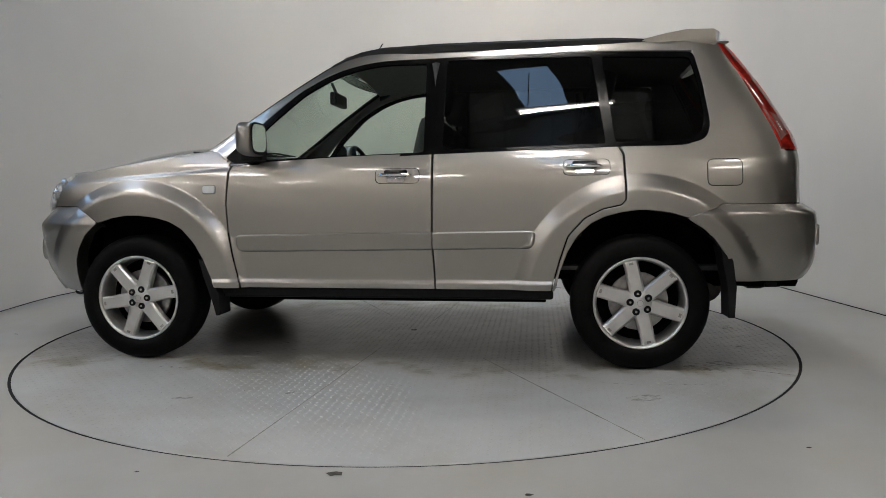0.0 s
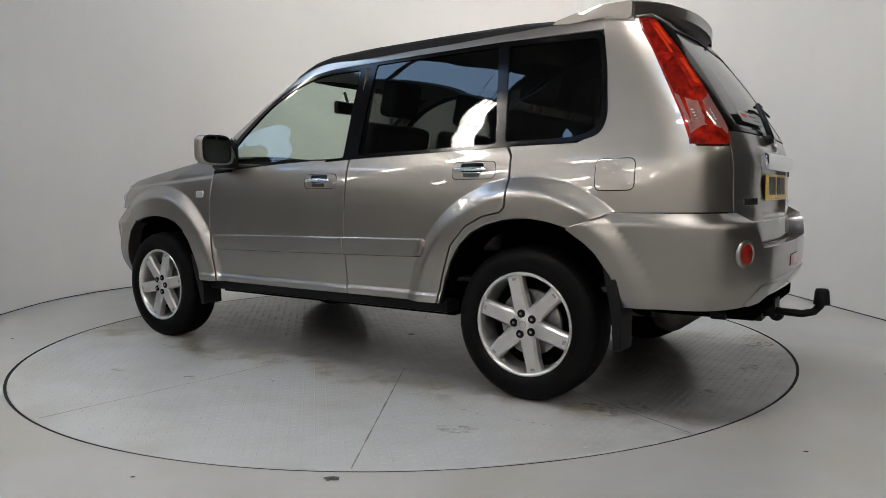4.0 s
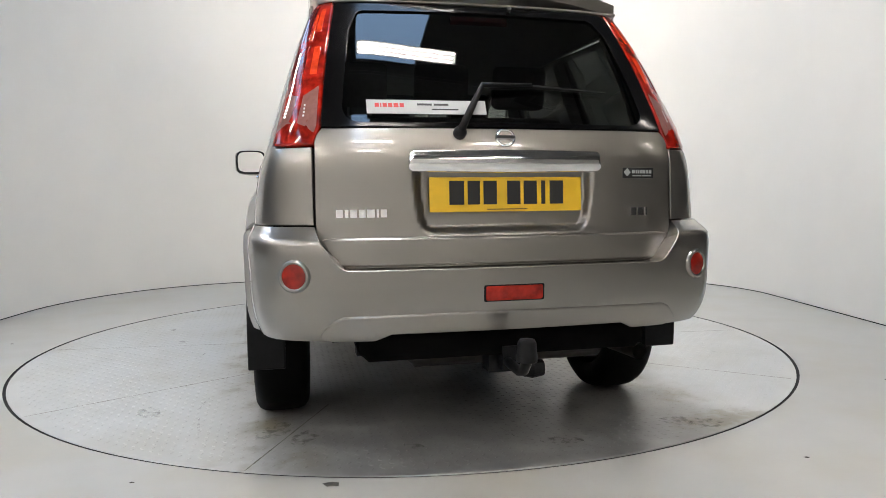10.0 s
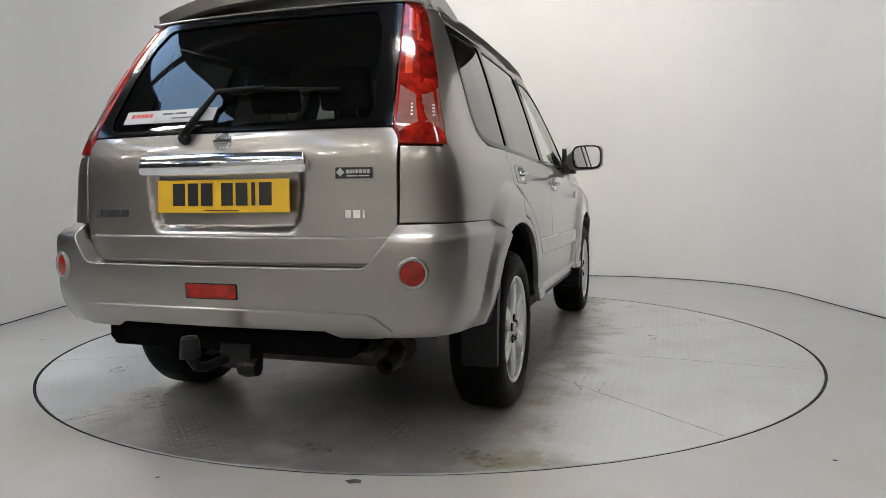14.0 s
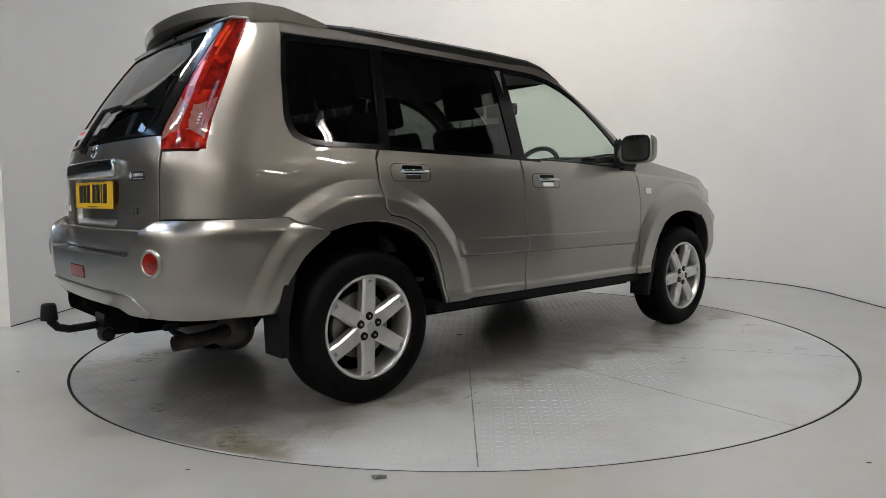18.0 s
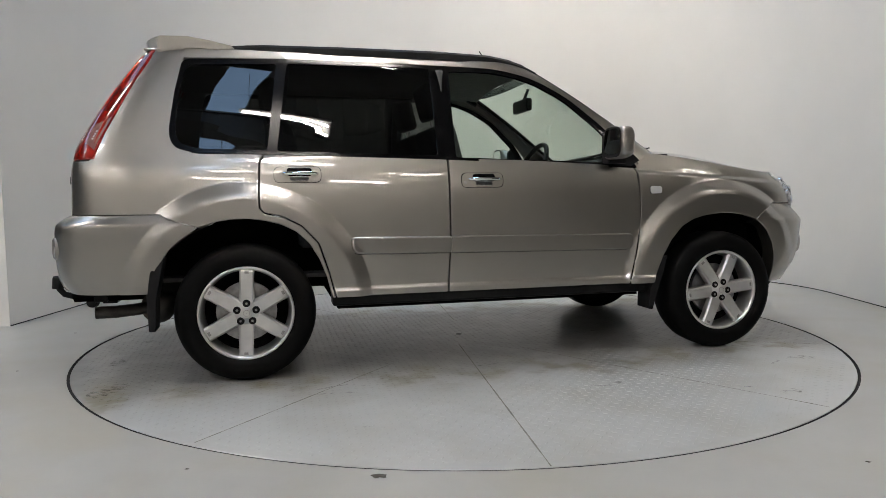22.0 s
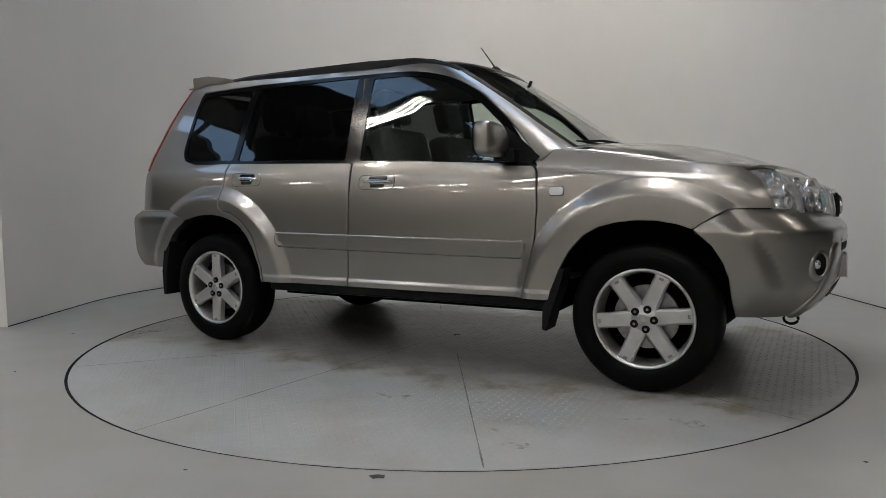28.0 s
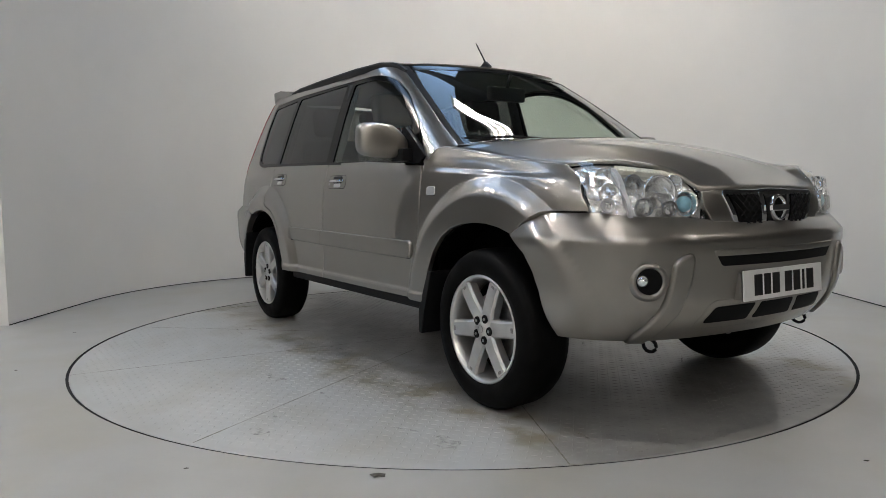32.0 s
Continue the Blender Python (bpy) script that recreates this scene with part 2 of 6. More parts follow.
def tube_along(bm, pts, radius, segs=8, caps=True):
    """A round bar along points; radius is one number or one for each point."""
    pts = [Vector(p) for p in pts]
    rad = radius if isinstance(radius, (list, tuple)) else [radius] * len(pts)
    rings = []
    for i, p in enumerate(pts):
        d = (pts[min(i + 1, len(pts) - 1)] - pts[max(i - 1, 0)]).normalized()
        a = d.cross(Vector((0, 0, 1)) if abs(d.z) < 0.9 else Vector((1, 0, 0))).normalized()
        b = d.cross(a)
        rings.append([bm.verts.new(p + (a * math.cos(2 * math.pi * k / segs) + b * math.sin(2 * math.pi * k / segs)) * rad[i]) for k in range(segs)])
    for r0, r1 in zip(rings, rings[1:]):
        for k in range(segs):
            bm.faces.new((r0[k], r0[(k + 1) % segs], r1[(k + 1) % segs], r1[k]))
    if caps:
        bm.faces.new(rings[0][::-1])
        bm.faces.new(rings[-1])


def sheet(name, points, material, parent=None, label="", smooth=True, thick=0.0):
    """A grid of points (rows of columns) as a surface."""
    pts = np.array(points, float)
    n, k = pts.shape[:2]
    verts = pts.reshape(-1, 3)
    faces = [(i * k + j, i * k + j + 1, (i + 1) * k + j + 1, (i + 1) * k + j) for i in range(n - 1) for j in range(k - 1)]
    ob = raw(name, verts, faces, material, parent, label, smooth)
    if thick:
        so = ob.modifiers.new("thick", "SOLIDIFY")
        so.thickness, so.offset = thick, -1
    return ob


def bm_prism(bm, outline, lo, hi, axes="xz"):
    """A prism of an outline in two axes, from lo to hi along the third."""
    def at(p, h):
        return {"xz": (p[0], h, p[1]), "yz": (h, p[0], p[1]), "xy": (p[0], p[1], h)}[axes]
    a, b = [bm.verts.new(at(p, lo)) for p in outline], [bm.verts.new(at(p, hi)) for p in outline]
    bm.faces.new(a)
    bm.faces.new(b[::-1])
    n = len(outline)
    for i in range(n):
        bm.faces.new((a[i], a[(i + 1) % n], b[(i + 1) % n], b[i]))


# ---- the studio ----
RING = 2.2065


def rounded_plan():
    """The plan of the curved studio wall, from the open end on one side round to the other."""
    pts = [(-3.16, 0.36)]
    pts += [(-3.16, 0.36 + 1.04 * k / 6) for k in range(1, 7)]
    for k in range(1, 25):
        a = math.pi - (math.pi / 2) * k / 24
        pts.append((-1.26 + 1.9 * math.cos(a), 1.40 + 2.0 * math.sin(a)))
    pts += [(-1.26 + 2.6 * k / 8, 3.40) for k in range(1, 9)]
    for k in range(1, 25):
        a = math.pi / 2 - (math.pi / 2) * k / 24
        pts.append((1.34 + 1.92 * math.cos(a), 1.70 + 1.70 * math.sin(a)))
    pts += [(3.26 - 0.025 * k / 16, 1.70 - 2.1 * k / 16) for k in range(1, 17)]
    return pts


WALL_TOP = 3.2


def build_room():
    plan = [Vector((x, y)) for x, y in rounded_plan()]
    inner, outer = [], []
    for i, p in enumerate(plan):
        d = (plan[min(i + 1, len(plan) - 1)] - plan[max(i - 1, 0)]).normalized()
        inner.append(p)
        outer.append(p + Vector((-d.y, d.x)) * 0.14)
    n = len(plan)
    verts = [(p.x, p.y, z) for z in (-0.02, WALL_TOP) for p in inner] + [(p.x, p.y, z) for z in (-0.02, WALL_TOP) for p in outer]
    faces = []
    for i in range(n - 1):
        faces += [(i, n + i, n + i + 1, i + 1), (2 * n + i, 2 * n + i + 1, 3 * n + i + 1, 3 * n + i), (n + i, 3 * n + i, 3 * n + i + 1, n + i + 1)]
    faces += [(0, 2 * n, 3 * n, n), (n - 1, 2 * n - 1, 4 * n - 1, 3 * n - 1)]
    wall = raw("wall_curved", verts, faces, WALL_PAINT, smooth=True)
    me = wall.data
    me.set_sharp_from_angle(angle=radians(35))
    tagged(wall, "white painted curved studio wall with rounded corners", "wall", kind="structure")
    # thin dark joint where the wall meets the floor
    v2 = [(p.x, p.y, 0.0) for p in inner]
    off = [p - (o - p) * 0.03 for p, o in zip(inner, outer)]
    v2 += [(p.x, p.y, 0.0) for p in off] + [(p.x, p.y, 0.007) for p in inner] + [(p.x, p.y, 0.007) for p in off]
    f2 = []
    for i in range(n - 1):
        f2 += [(n + i, n + i + 1, 3 * n + i + 1, 3 * n + i), (2 * n + i, 3 * n + i, 3 * n + i + 1, 2 * n + i + 1)]
    tagged(raw("baseboard", v2, f2, GAP), "thin dark joint between wall and floor", "joint", kind="structure")

    # the floor: one sheet with a round hole for the turntable
    segs, verts, faces = 160, [], []
    radii = [RING + 0.014, 2.6, 3.4, 5.0, 9.0, 23.0]
    for r in radii:
        verts += [(r * math.cos(2 * math.pi * k / segs), r * math.sin(2 * math.pi * k / segs), 0) for k in range(segs)]
    for j in range(len(radii) - 1):
        for k in range(segs):
            q = (k + 1) % segs
            faces.append((j * segs + k, j * segs + q, (j + 1) * segs + q, (j + 1) * segs + k))
    tagged(raw("floor", verts, faces, FLOOR_PAINT), "scuffed grey painted concrete floor", "floor", kind="structure")
    bm = bmesh.new()
    lathe(bm, [(0.01, -0.06), (RING - 0.02, -0.06), (RING - 0.02, -0.012), (RING + 0.014, -0.008), (RING + 0.0142, -0.0002)], "z", 160)
    tagged(part("pit", bm, GAP), "dark pit under the turntable", "pit", kind="structure")

    # the hall around: unseen walls toned for reflections, roof sheet with roof lights, beams
    for name, lo, hi in (("wall_back", (-18.2, 9.0, -0.1), (12.2, 9.2, 6.3)), ("wall_front", (-18.2, -14.2, -0.1), (12.2, -14.0, 6.3)),
                         ("wall_west", (-18.2, -14.0, -0.1), (-18.0, 9.0, 6.3)), ("wall_east", (12.0, -14.0, -0.1), (12.2, 9.0, 6.3))):
        bm = bmesh.new()
        box(bm, lo, hi)
        tagged(part(name, bm, HALL_BOUNCE if name == "wall_front" else HALL_WALL), "plain hall wall out of view, toned for the car's reflections", "wall", kind="structure")
    # roof with long openings for the roof lights: wide near the studio, narrow further off
    strips = [(-11.9, -10.5), (-6.1, -4.7), (-0.45, 0.85)]
    rows = [(-14.2, -11.0, None), (-11.0, -4.4, 0.7), (-4.4, -2.9, None), (-2.9, 5.0, 1.3), (5.0, 9.2, None)]
    bm, k = bmesh.new(), 0
    for y0, y1, wide in rows:
        x = -18.2
        for a, b in strips:
            if wide is None:
                continue
            a = a - 0.15 if wide < 1 else a
            b = a + wide
            box(bm, (x, y0, 6.2), (a, y1, 6.26))
            x = b
            k += 1
            pane_bm = bmesh.new()
            box(pane_bm, (a, y0, 6.28), (b, y1, 6.3))
            tagged(part(f"window_{k}", pane_bm, ROOFLIGHT), "bluish translucent roof light", "roof light", kind="structure")
        box(bm, (x, y0, 6.2), (12.2, y1, 6.26))
    tagged(part("ceiling", bm, ROOF_SHEET), "dark grey sheet roof of the hall", "roof", kind="structure")
    for y in (-12.0, -9.3, -6.5, -3.25, -0.6, 2.9, 6.0):
        bm = bmesh.new()
        box(bm, (-18.0, y - 0.08, 5.94), (12.0, y + 0.08, 6.0))
        box(bm, (-18.0, y - 0.02, 5.70), (12.0, y + 0.02, 5.94))
        box(bm, (-18.0, y - 0.08, 5.64), (12.0, y + 0.08, 5.70))
        tagged(part("roof_beam", bm, BEAM), "grey steel roof beam", "beam", "roof beams", "structure")


def build_lamps():
    """Fluorescent fittings that hang under the roof: broad ones over the studio, slim ones over the rest of the hall."""
    def fitting(m, tubes, half, thick):
        top = new("fluorescent_fitting")
        top.matrix_basis = m
        tagged(top, "hanging white fluorescent fitting with bare tubes", "lamp", "fluorescent fittings")
        bm = bmesh.new()
        box(bm, (-0.64, -half, 0.05), (0.64, half, 0.09))
        part("tray", bm, TRAY, top)
        for y in tubes:
            bm = bmesh.new()
            tube_along(bm, [(-0.60, y, 0.02), (0.60, y, 0.02)], thick, 8)
            part("tube", bm, TUBE, top, smooth=True)
        for x in (-0.5, 0.5):
            bm = bmesh.new()
            tube_along(bm, [(x, 0, 0.09), (x, 0, 1.68)], 0.006, 6)
            part("hanger", bm, BEAM, top)
        return top
    # the broad fitting at (-4.6, 1.1) is added to brighten the right wall
    broad = [(-4.6, -2.35), (0.3, -2.35), (-4.6, 1.1), (1.1, 1.1)]
    slim = [(x, y) for y in (-9.6, -7.2) for x in (-11.8, -9.0, -6.2, -3.0, 0.3, 3.2)] + [(x, -4.7) for x in (-11.8, -8.2, -4.6, 0.3, 7.6)] + [(-11.8, -2.35), (-8.2, -2.35), (4.9, -2.35)]
    for spots, tubes, half, thick in ((broad, (-0.09, 0.0, 0.09), 0.14, 0.016), (slim, (-0.03, 0.03), 0.06, 0.009)):
        first = fitting(pose(spots[0][0], spots[0][1], 4.55), tubes, half, thick)
        for x, y in spots[1:]:
            copy_thing(first, pose(x, y, 4.55))


build_room()
build_lamps()


# ---- the turntable ----
def build_turntable():
    table = tagged(new("turntable"), "round grey painted steel turntable with chequer plate tread", "turntable")
    bm = bmesh.new()
    lathe(bm, [(0.02, 0.0), (0.8, 0.0), (1.6, 0.0), (RING - 0.003, 0.0), (RING, -0.003)], "z", 160)
    part("deck", bm, PLATE_PAINT, table, "grey painted steel deck")
    bm = bmesh.new()
    lathe(bm, [(RING, -0.003), (RING, -0.03)], "z", 160)
    part("deck_edge", bm, GAP, table)
    # raised lozenges of the chequer plate, in crossed pairs
    rng = np.random.default_rng(4)
    pitch, verts, faces = 0.036, [], []
    n = int(RING / pitch) + 1
    for i in range(-n, n + 1):
        for j in range(-n, n + 1):
            x, y = i * pitch, j * pitch
            if x * x + y * y > (RING - 0.05) ** 2:
                continue
            a = 0.785 if (i + j) % 2 else -0.785
            c, s = math.cos(a), math.sin(a)
            k = len(verts)
            for px, py, pz in ((-0.0125, 0, 0), (0, -0.0042, 0), (0.0125, 0, 0), (0, 0.0042, 0), (-0.006, 0, 0.0011), (0.006, 0, 0.0011)):
                verts.append((x + px * c - py * s, y + px * s + py * c, pz))
            faces += [(k, k + 1, k + 4), (k + 1, k + 5, k + 4), (k + 1, k + 2, k + 5), (k + 2, k + 3, k + 5), (k + 3, k + 4, k + 5), (k + 3, k, k + 4)]
    tagged(raw("tread", verts, faces, PLATE_PAINT, table), "", kind="stuff")
    # plate seams
    for (x0, y0), (x1, y1) in (((-0.08, -0.3), (-0.285, -2.185)), ((0.24, -0.47), (1.07, -1.91)), ((-0.50, 0.72), (-1.16, 1.86)), ((0.10, 0.50), (0.265, 2.17)), ((-0.55, -0.66), (-1.45, -1.63)),
                               ((1.40, -0.64), (2.0, -0.93)), ((-1.30, 0.60), (-2.0, 0.92))):
        bm = bmesh.new()
        a, b = Vector((x0, y0, 0.0012)), Vector((x1, y1, 0.0012))
        side = Vector((0, 0, 1)).cross(b - a).normalized() * 0.0035
        m = 24
        rows = []
        for k in range(m + 1):
            p = a.lerp(b, k / m)
            w = side * float(rng.uniform(0.35, 1.15))
            rows.append((bm.verts.new(p - w), bm.verts.new(p + w)))
        for q, w in zip(rows, rows[1:]):
            bm.faces.new((q[0], w[0], w[1], q[1]))
        part("plate_seam", bm, SEAM, table, "dirty seam between plates")
    # brown stains on the plates: place, size, stretch and turn
    for x, y, size, long, turn in ((-1.24, 1.35, 0.085, 1.7, 20), (-1.60, 0.83, 0.10, 1.9, -35), (1.09, -1.67, 0.055, 1.8, 10), (1.60, -1.15, 0.075, 1.9, -20), (-1.98, -0.22, 0.085, 1.5, 70),
                                   (-1.91, 0.33, 0.055, 1.4, 40), (-1.91, -0.80, 0.13, 1.8, 60), (0.29, 1.43, 0.06, 1.6, 0), (-1.72, 0.72, 0.09, 2.0, -25), (0.75, 1.55, 0.05, 2.2, 30), (0.4, -1.35, 0.06, 1.8, 15)):
        bm = bmesh.new()
        m = pose(x, y, 0.0016, 0, 0, turn) @ Matrix.Diagonal((0.52, 0.52, 1, 1))
        ring = [bm.verts.new(m @ Vector((size * long * math.cos(a) * q, size * math.sin(a) * q, 0))) for a, q in
                zip(np.linspace(0, 2 * math.pi, 29)[:-1], 1 + 0.25 * np.convolve(rng.normal(size=30), (0.3, 0.4, 0.3), "valid"))]
        bm.faces.new(ring)
        part("scuff", bm, SCUFF, table, "speckled brown stain")
    # long thin streaks of grime where tyres have turned on and off
    for k in range(26):
        a, r = float(rng.uniform(0, 2 * math.pi)), float(rng.uniform(0.75, 2.0))
        length, width = float(rng.uniform(0.08, 0.26)), float(rng.uniform(0.006, 0.016))
        m = pose(r * math.cos(a), r * math.sin(a), 0.0014 + 0.00001 * k, 0, 0, float(rng.normal(0, 22)))
        bm = bmesh.new()
        top = [bm.verts.new(m @ Vector((length * (q - 0.5), width * math.sin(math.pi * q) * float(rng.uniform(0.4, 1.0)), 0))) for q in np.linspace(0.02, 0.98, 12)]
        low = [bm.verts.new(m @ Vector((length * (q - 0.5), -width * math.sin(math.pi * q) * float(rng.uniform(0.4, 1.0)), 0))) for q in np.linspace(0.98, 0.02, 12)]
        bm.faces.new(top[::-1] + low[::-1])
        part("grime_streak", bm, SCUFF, table, "thin brown streak of grime")
    return table


TABLE = build_turntable()


# ---- the car: one smooth skin, from which the panels are cut ----
# x runs forwards from the middle between the axles, y to the car's left, z up from the ground.
CAR = tagged(new("car"), "beige-silver metallic off-road estate car with alloy wheels, parked on a turntable", "car")
AXLES, HUB = (1.3125, -1.3125), 0.334


def curve(*pairs):
    """A smooth function through (z, value) pairs."""
    z, v = np.array([p[0] for p in pairs], float), np.array([p[1] for p in pairs], float)
    d = np.gradient(v, z)

    def f(q):
        q = np.clip(np.asarray(q, float), z[0], z[-1])
        i = np.clip(np.searchsorted(z, q) - 1, 0, len(z) - 2)
        h = z[i + 1] - z[i]
        t = (q - z[i]) / h
        return (v[i] * (1 + 2 * t) * (1 - t) ** 2 + v[i + 1] * t * t * (3 - 2 * t) + h * (d[i] * t * (1 - t) ** 2 - d[i + 1] * t * t * (1 - t)))
    return f


def spline_solver(k):
    n, h = len(k), np.diff(k)
    a, b = np.eye(n), np.zeros((n, n))
    for i in range(1, n - 1):
        a[i, i - 1:i + 2] = h[i - 1], 2 * (h[i - 1] + h[i]), h[i]
        b[i, i - 1:i + 2] = 6 / h[i - 1], -6 / h[i - 1] - 6 / h[i], 6 / h[i]
    return np.linalg.solve(a, b)


class Skin:
    """A body surface as rings of rounded plan outlines, one for each height. u runs from the middle of the tail round the left side to the nose."""
    REAR = [(0, 0), (0.008, 0.33), (0.025, 0.60), (0.065, 0.80), (0.13, 0.915), (0.23, 0.966), (0.42, 0.988)]
    SIDE = [(0.15, 1.0), (0.32, 1.003), (0.5, 1.0), (0.68, 0.995), (0.85, 0.985)]

    def __init__(self, width, rear, nose, front, rear_soft=None, flare=0.0, nose_soft=None, lip=(0.622, 0.085), creased=False):
        self.width, self.rear, self.nose, self.front, self.flare, self.lip, self.creased = width, rear, nose, front, flare, lip, creased
        self.rear_soft, self.nose_soft = rear_soft or (lambda z: 1.0 + 0 * z), nose_soft or (lambda z: 1.0 + 0 * z)
        c = self.controls(np.array([0.7 if flare else 1.3]))[0]
        u = np.concatenate([[0], np.cumsum(np.hypot(*np.diff(c, axis=0).T))])
        self.n, self.top = len(u), u[-1]
        self.knots = np.concatenate([-u[2:0:-1], u, 2 * u[-1] - u[-2:-4:-1]])
        self.solve = spline_solver(self.knots)

    def controls(self, z):
        w, r, f, k, kn = self.width(z), self.rear(z), self.nose(z), self.rear_soft(z), self.nose_soft(z)
        pts = [(r + dx * k, w * fy) for dx, fy in self.REAR]
        x0, x1 = pts[-1][0], f - self.front[-1][0] * kn
        pts += [(x0 + (x1 - x0) * s, w * fy) for s, fy in self.SIDE]
        pts += [(f - dx * kn, w * fy) for dx, fy in self.front[::-1]]
        return np.stack([np.stack(p, -1) for p in pts], -2)

    def at(self, u, z):
        u, z = np.atleast_1d(np.asarray(u, float)), np.atleast_1d(np.asarray(z, float))
        mirror = np.where((u < 0) | (u > self.top), -1.0, 1.0)
        u = np.where(u > self.top, 2 * self.top - u, np.abs(u))
        c = self.controls(z)
        full = np.concatenate([c[:, 2:0:-1] * (1, -1), c, c[:, -2:-4:-1] * (1, -1)], 1)
        i = np.clip(np.searchsorted(self.knots, u) - 1, 0, len(self.knots) - 2)
        h = self.knots[i + 1] - self.knots[i]
        a, b = (self.knots[i + 1] - u) / h, (u - self.knots[i]) / h
        m = np.einsum("kj,njc->nkc", self.solve, full)
        q = np.arange(len(u))
        xy = (a[:, None] * full[q, i] + b[:, None] * full[q, i + 1]
              + ((a ** 3 - a)[:, None] * m[q, i] + (b ** 3 - b)[:, None] * m[q, i + 1]) * (h ** 2)[:, None] / 6)
        x, y = xy[:, 0], xy[:, 1]
        if self.flare:
            side = np.clip((y / self.width(z) - 0.82) / 0.12, 0, 1)
            for ax in AXLES:
                d = np.hypot(x - ax, (z - HUB) * 0.98)
                t = np.clip((self.lip[0] - d) / self.lip[1], 0, 1)
                y = y + side * self.flare * (0.5 * np.sin(np.pi / 2 * t) + 0.5 * t * t * (3 - 2 * t)) * np.clip(t / 0.12, 0, 1) ** 0.5
        if self.creased:
            # a step along the wing's shoulder and a ledge along the foot of the doors
            t = np.clip((z - np.interp(x, (0.82, 1.25, 1.62), (1.000, 0.972, 0.946))) / 0.026, 0, 1)
            y = y - 0.011 * t * t * (3 - 2 * t) * np.clip((x - 0.78) / 0.02, 0, 1) * np.clip((1.74 - x) / 0.2, 0, 1)
            t = np.clip((0.444 - z) / 0.022, 0, 1)
            y = y + 0.013 * t * t * (3 - 2 * t) * np.clip((0.95 - np.abs(x)) / 0.03, 0, 1)
        return np.stack([x, y * mirror, z], -1)

    def normal(self, u, z):
        e = 2e-3
        n = np.cross(self.at(u + e, z) - self.at(u - e, z), self.at(u, z + e) - self.at(u, z - e))
        n /= np.linalg.norm(n, axis=1, keepdims=True)
        return n if np.sum(n[:, 1] * np.where((u < 0) | (u > self.top), -1, 1)) + np.sum(n[:, 0] * np.sign(self.at(u, z)[:, 0])) > 0 else -n

    def find(self, kind, a, z):
        """u of a point: s by its x on the side, r by its y at the tail, f by its y at the nose."""
        us = np.linspace(0, self.top, 400)
        p = self.at(us, np.full(400, z))
        if kind == "s":
            k = np.arange(60, 340)
            o = np.argsort(p[k, 0])
            return float(np.interp(a, p[k, 0][o], us[k][o]))
        k = np.arange(0, 110) if kind == "r" else np.arange(399, 280, -1)
        return float(np.interp(a, p[k, 1], us[k]))


FRONT_LOW = [(0, 0), (0.013, 0.27), (0.045, 0.5), (0.098, 0.70), (0.185, 0.85), (0.32, 0.935), (0.52, 0.974)]
FRONT_HIGH = [(0, 0), (0.012, 0.3), (0.045, 0.58), (0.09, 0.80), (0.145, 0.92), (0.23, 0.968), (0.36, 0.985)]
WIDTH = curve((0.25, 0.80), (0.33, 0.825), (0.42, 0.838), (0.55, 0.846), (0.70, 0.848), (0.85, 0.842), (0.95, 0.830), (1.03, 0.813), (1.09, 0.792),
              (1.2, 0.757), (1.35, 0.711), (1.5, 0.660), (1.58, 0.628), (1.64, 0.60))
TAIL = curve((0.35, -2.15), (0.68, -2.165), (0.9, -2.16), (1.07, -2.15), (1.13, -2.132), (1.25, -2.065), (1.4, -1.968), (1.55, -1.855), (1.64, -1.78))
TAIL_SOFT = curve((0.3, 1.0), (1.0, 1.0), (1.2, 0.85), (1.6, 0.45))
NOSE = curve((0.3, 2.01), (0.70, 2.055), (0.83, 2.072), (0.9, 2.055), (0.95, 2.01), (1.0, 1.94), (1.05, 1.86), (1.12, 1.74))
SCREEN = curve((1.02, 1.20), (1.10, 1.10), (1.138, 1.045), (1.286, 0.84), (1.476, 0.56), (1.592, 0.37), (1.64, 0.28))
BODY = Skin(WIDTH, TAIL, NOSE, FRONT_LOW, TAIL_SOFT, flare=0.035, creased=True)
CABIN_SKIN = Skin(WIDTH, TAIL, SCREEN, FRONT_HIGH, TAIL_SOFT)
BUMP_W = curve((0.33, 0.785), (0.40, 0.818), (0.46, 0.840), (0.55, 0.855), (0.65, 0.861), (0.71, 0.866), (0.730, 0.865), (0.745, 0.861), (0.79, 0.852), (0.83, 0.845))
REAR_W = curve((0.36, 0.795), (0.42, 0.825), (0.48, 0.846), (0.55, 0.857), (0.65, 0.862), (0.755, 0.866), (0.770, 0.865), (0.780, 0.861), (0.80, 0.852), (0.83, 0.842))
REAR_BUMP = Skin(REAR_W, curve((0.36, -2.10), (0.42, -2.165), (0.47, -2.205), (0.52, -2.228), (0.6, -2.238), (0.68, -2.238), (0.755, -2.234), (0.770, -2.230), (0.782, -2.218), (0.80, -2.19), (0.83, -2.145)),
                 NOSE, FRONT_LOW, flare=0.022, lip=(0.585, 0.075))
FRONT_BUMP = Skin(BUMP_W, TAIL, curve((0.30, 1.96), (0.36, 2.02), (0.42, 2.064), (0.48, 2.092), (0.6, 2.113), (0.70, 2.121), (0.722, 2.121), (0.735, 2.116), (0.75, 2.104), (0.80, 2.056), (0.84, 2.01)),
                  FRONT_LOW, flare=0.022, lip=(0.585, 0.075))


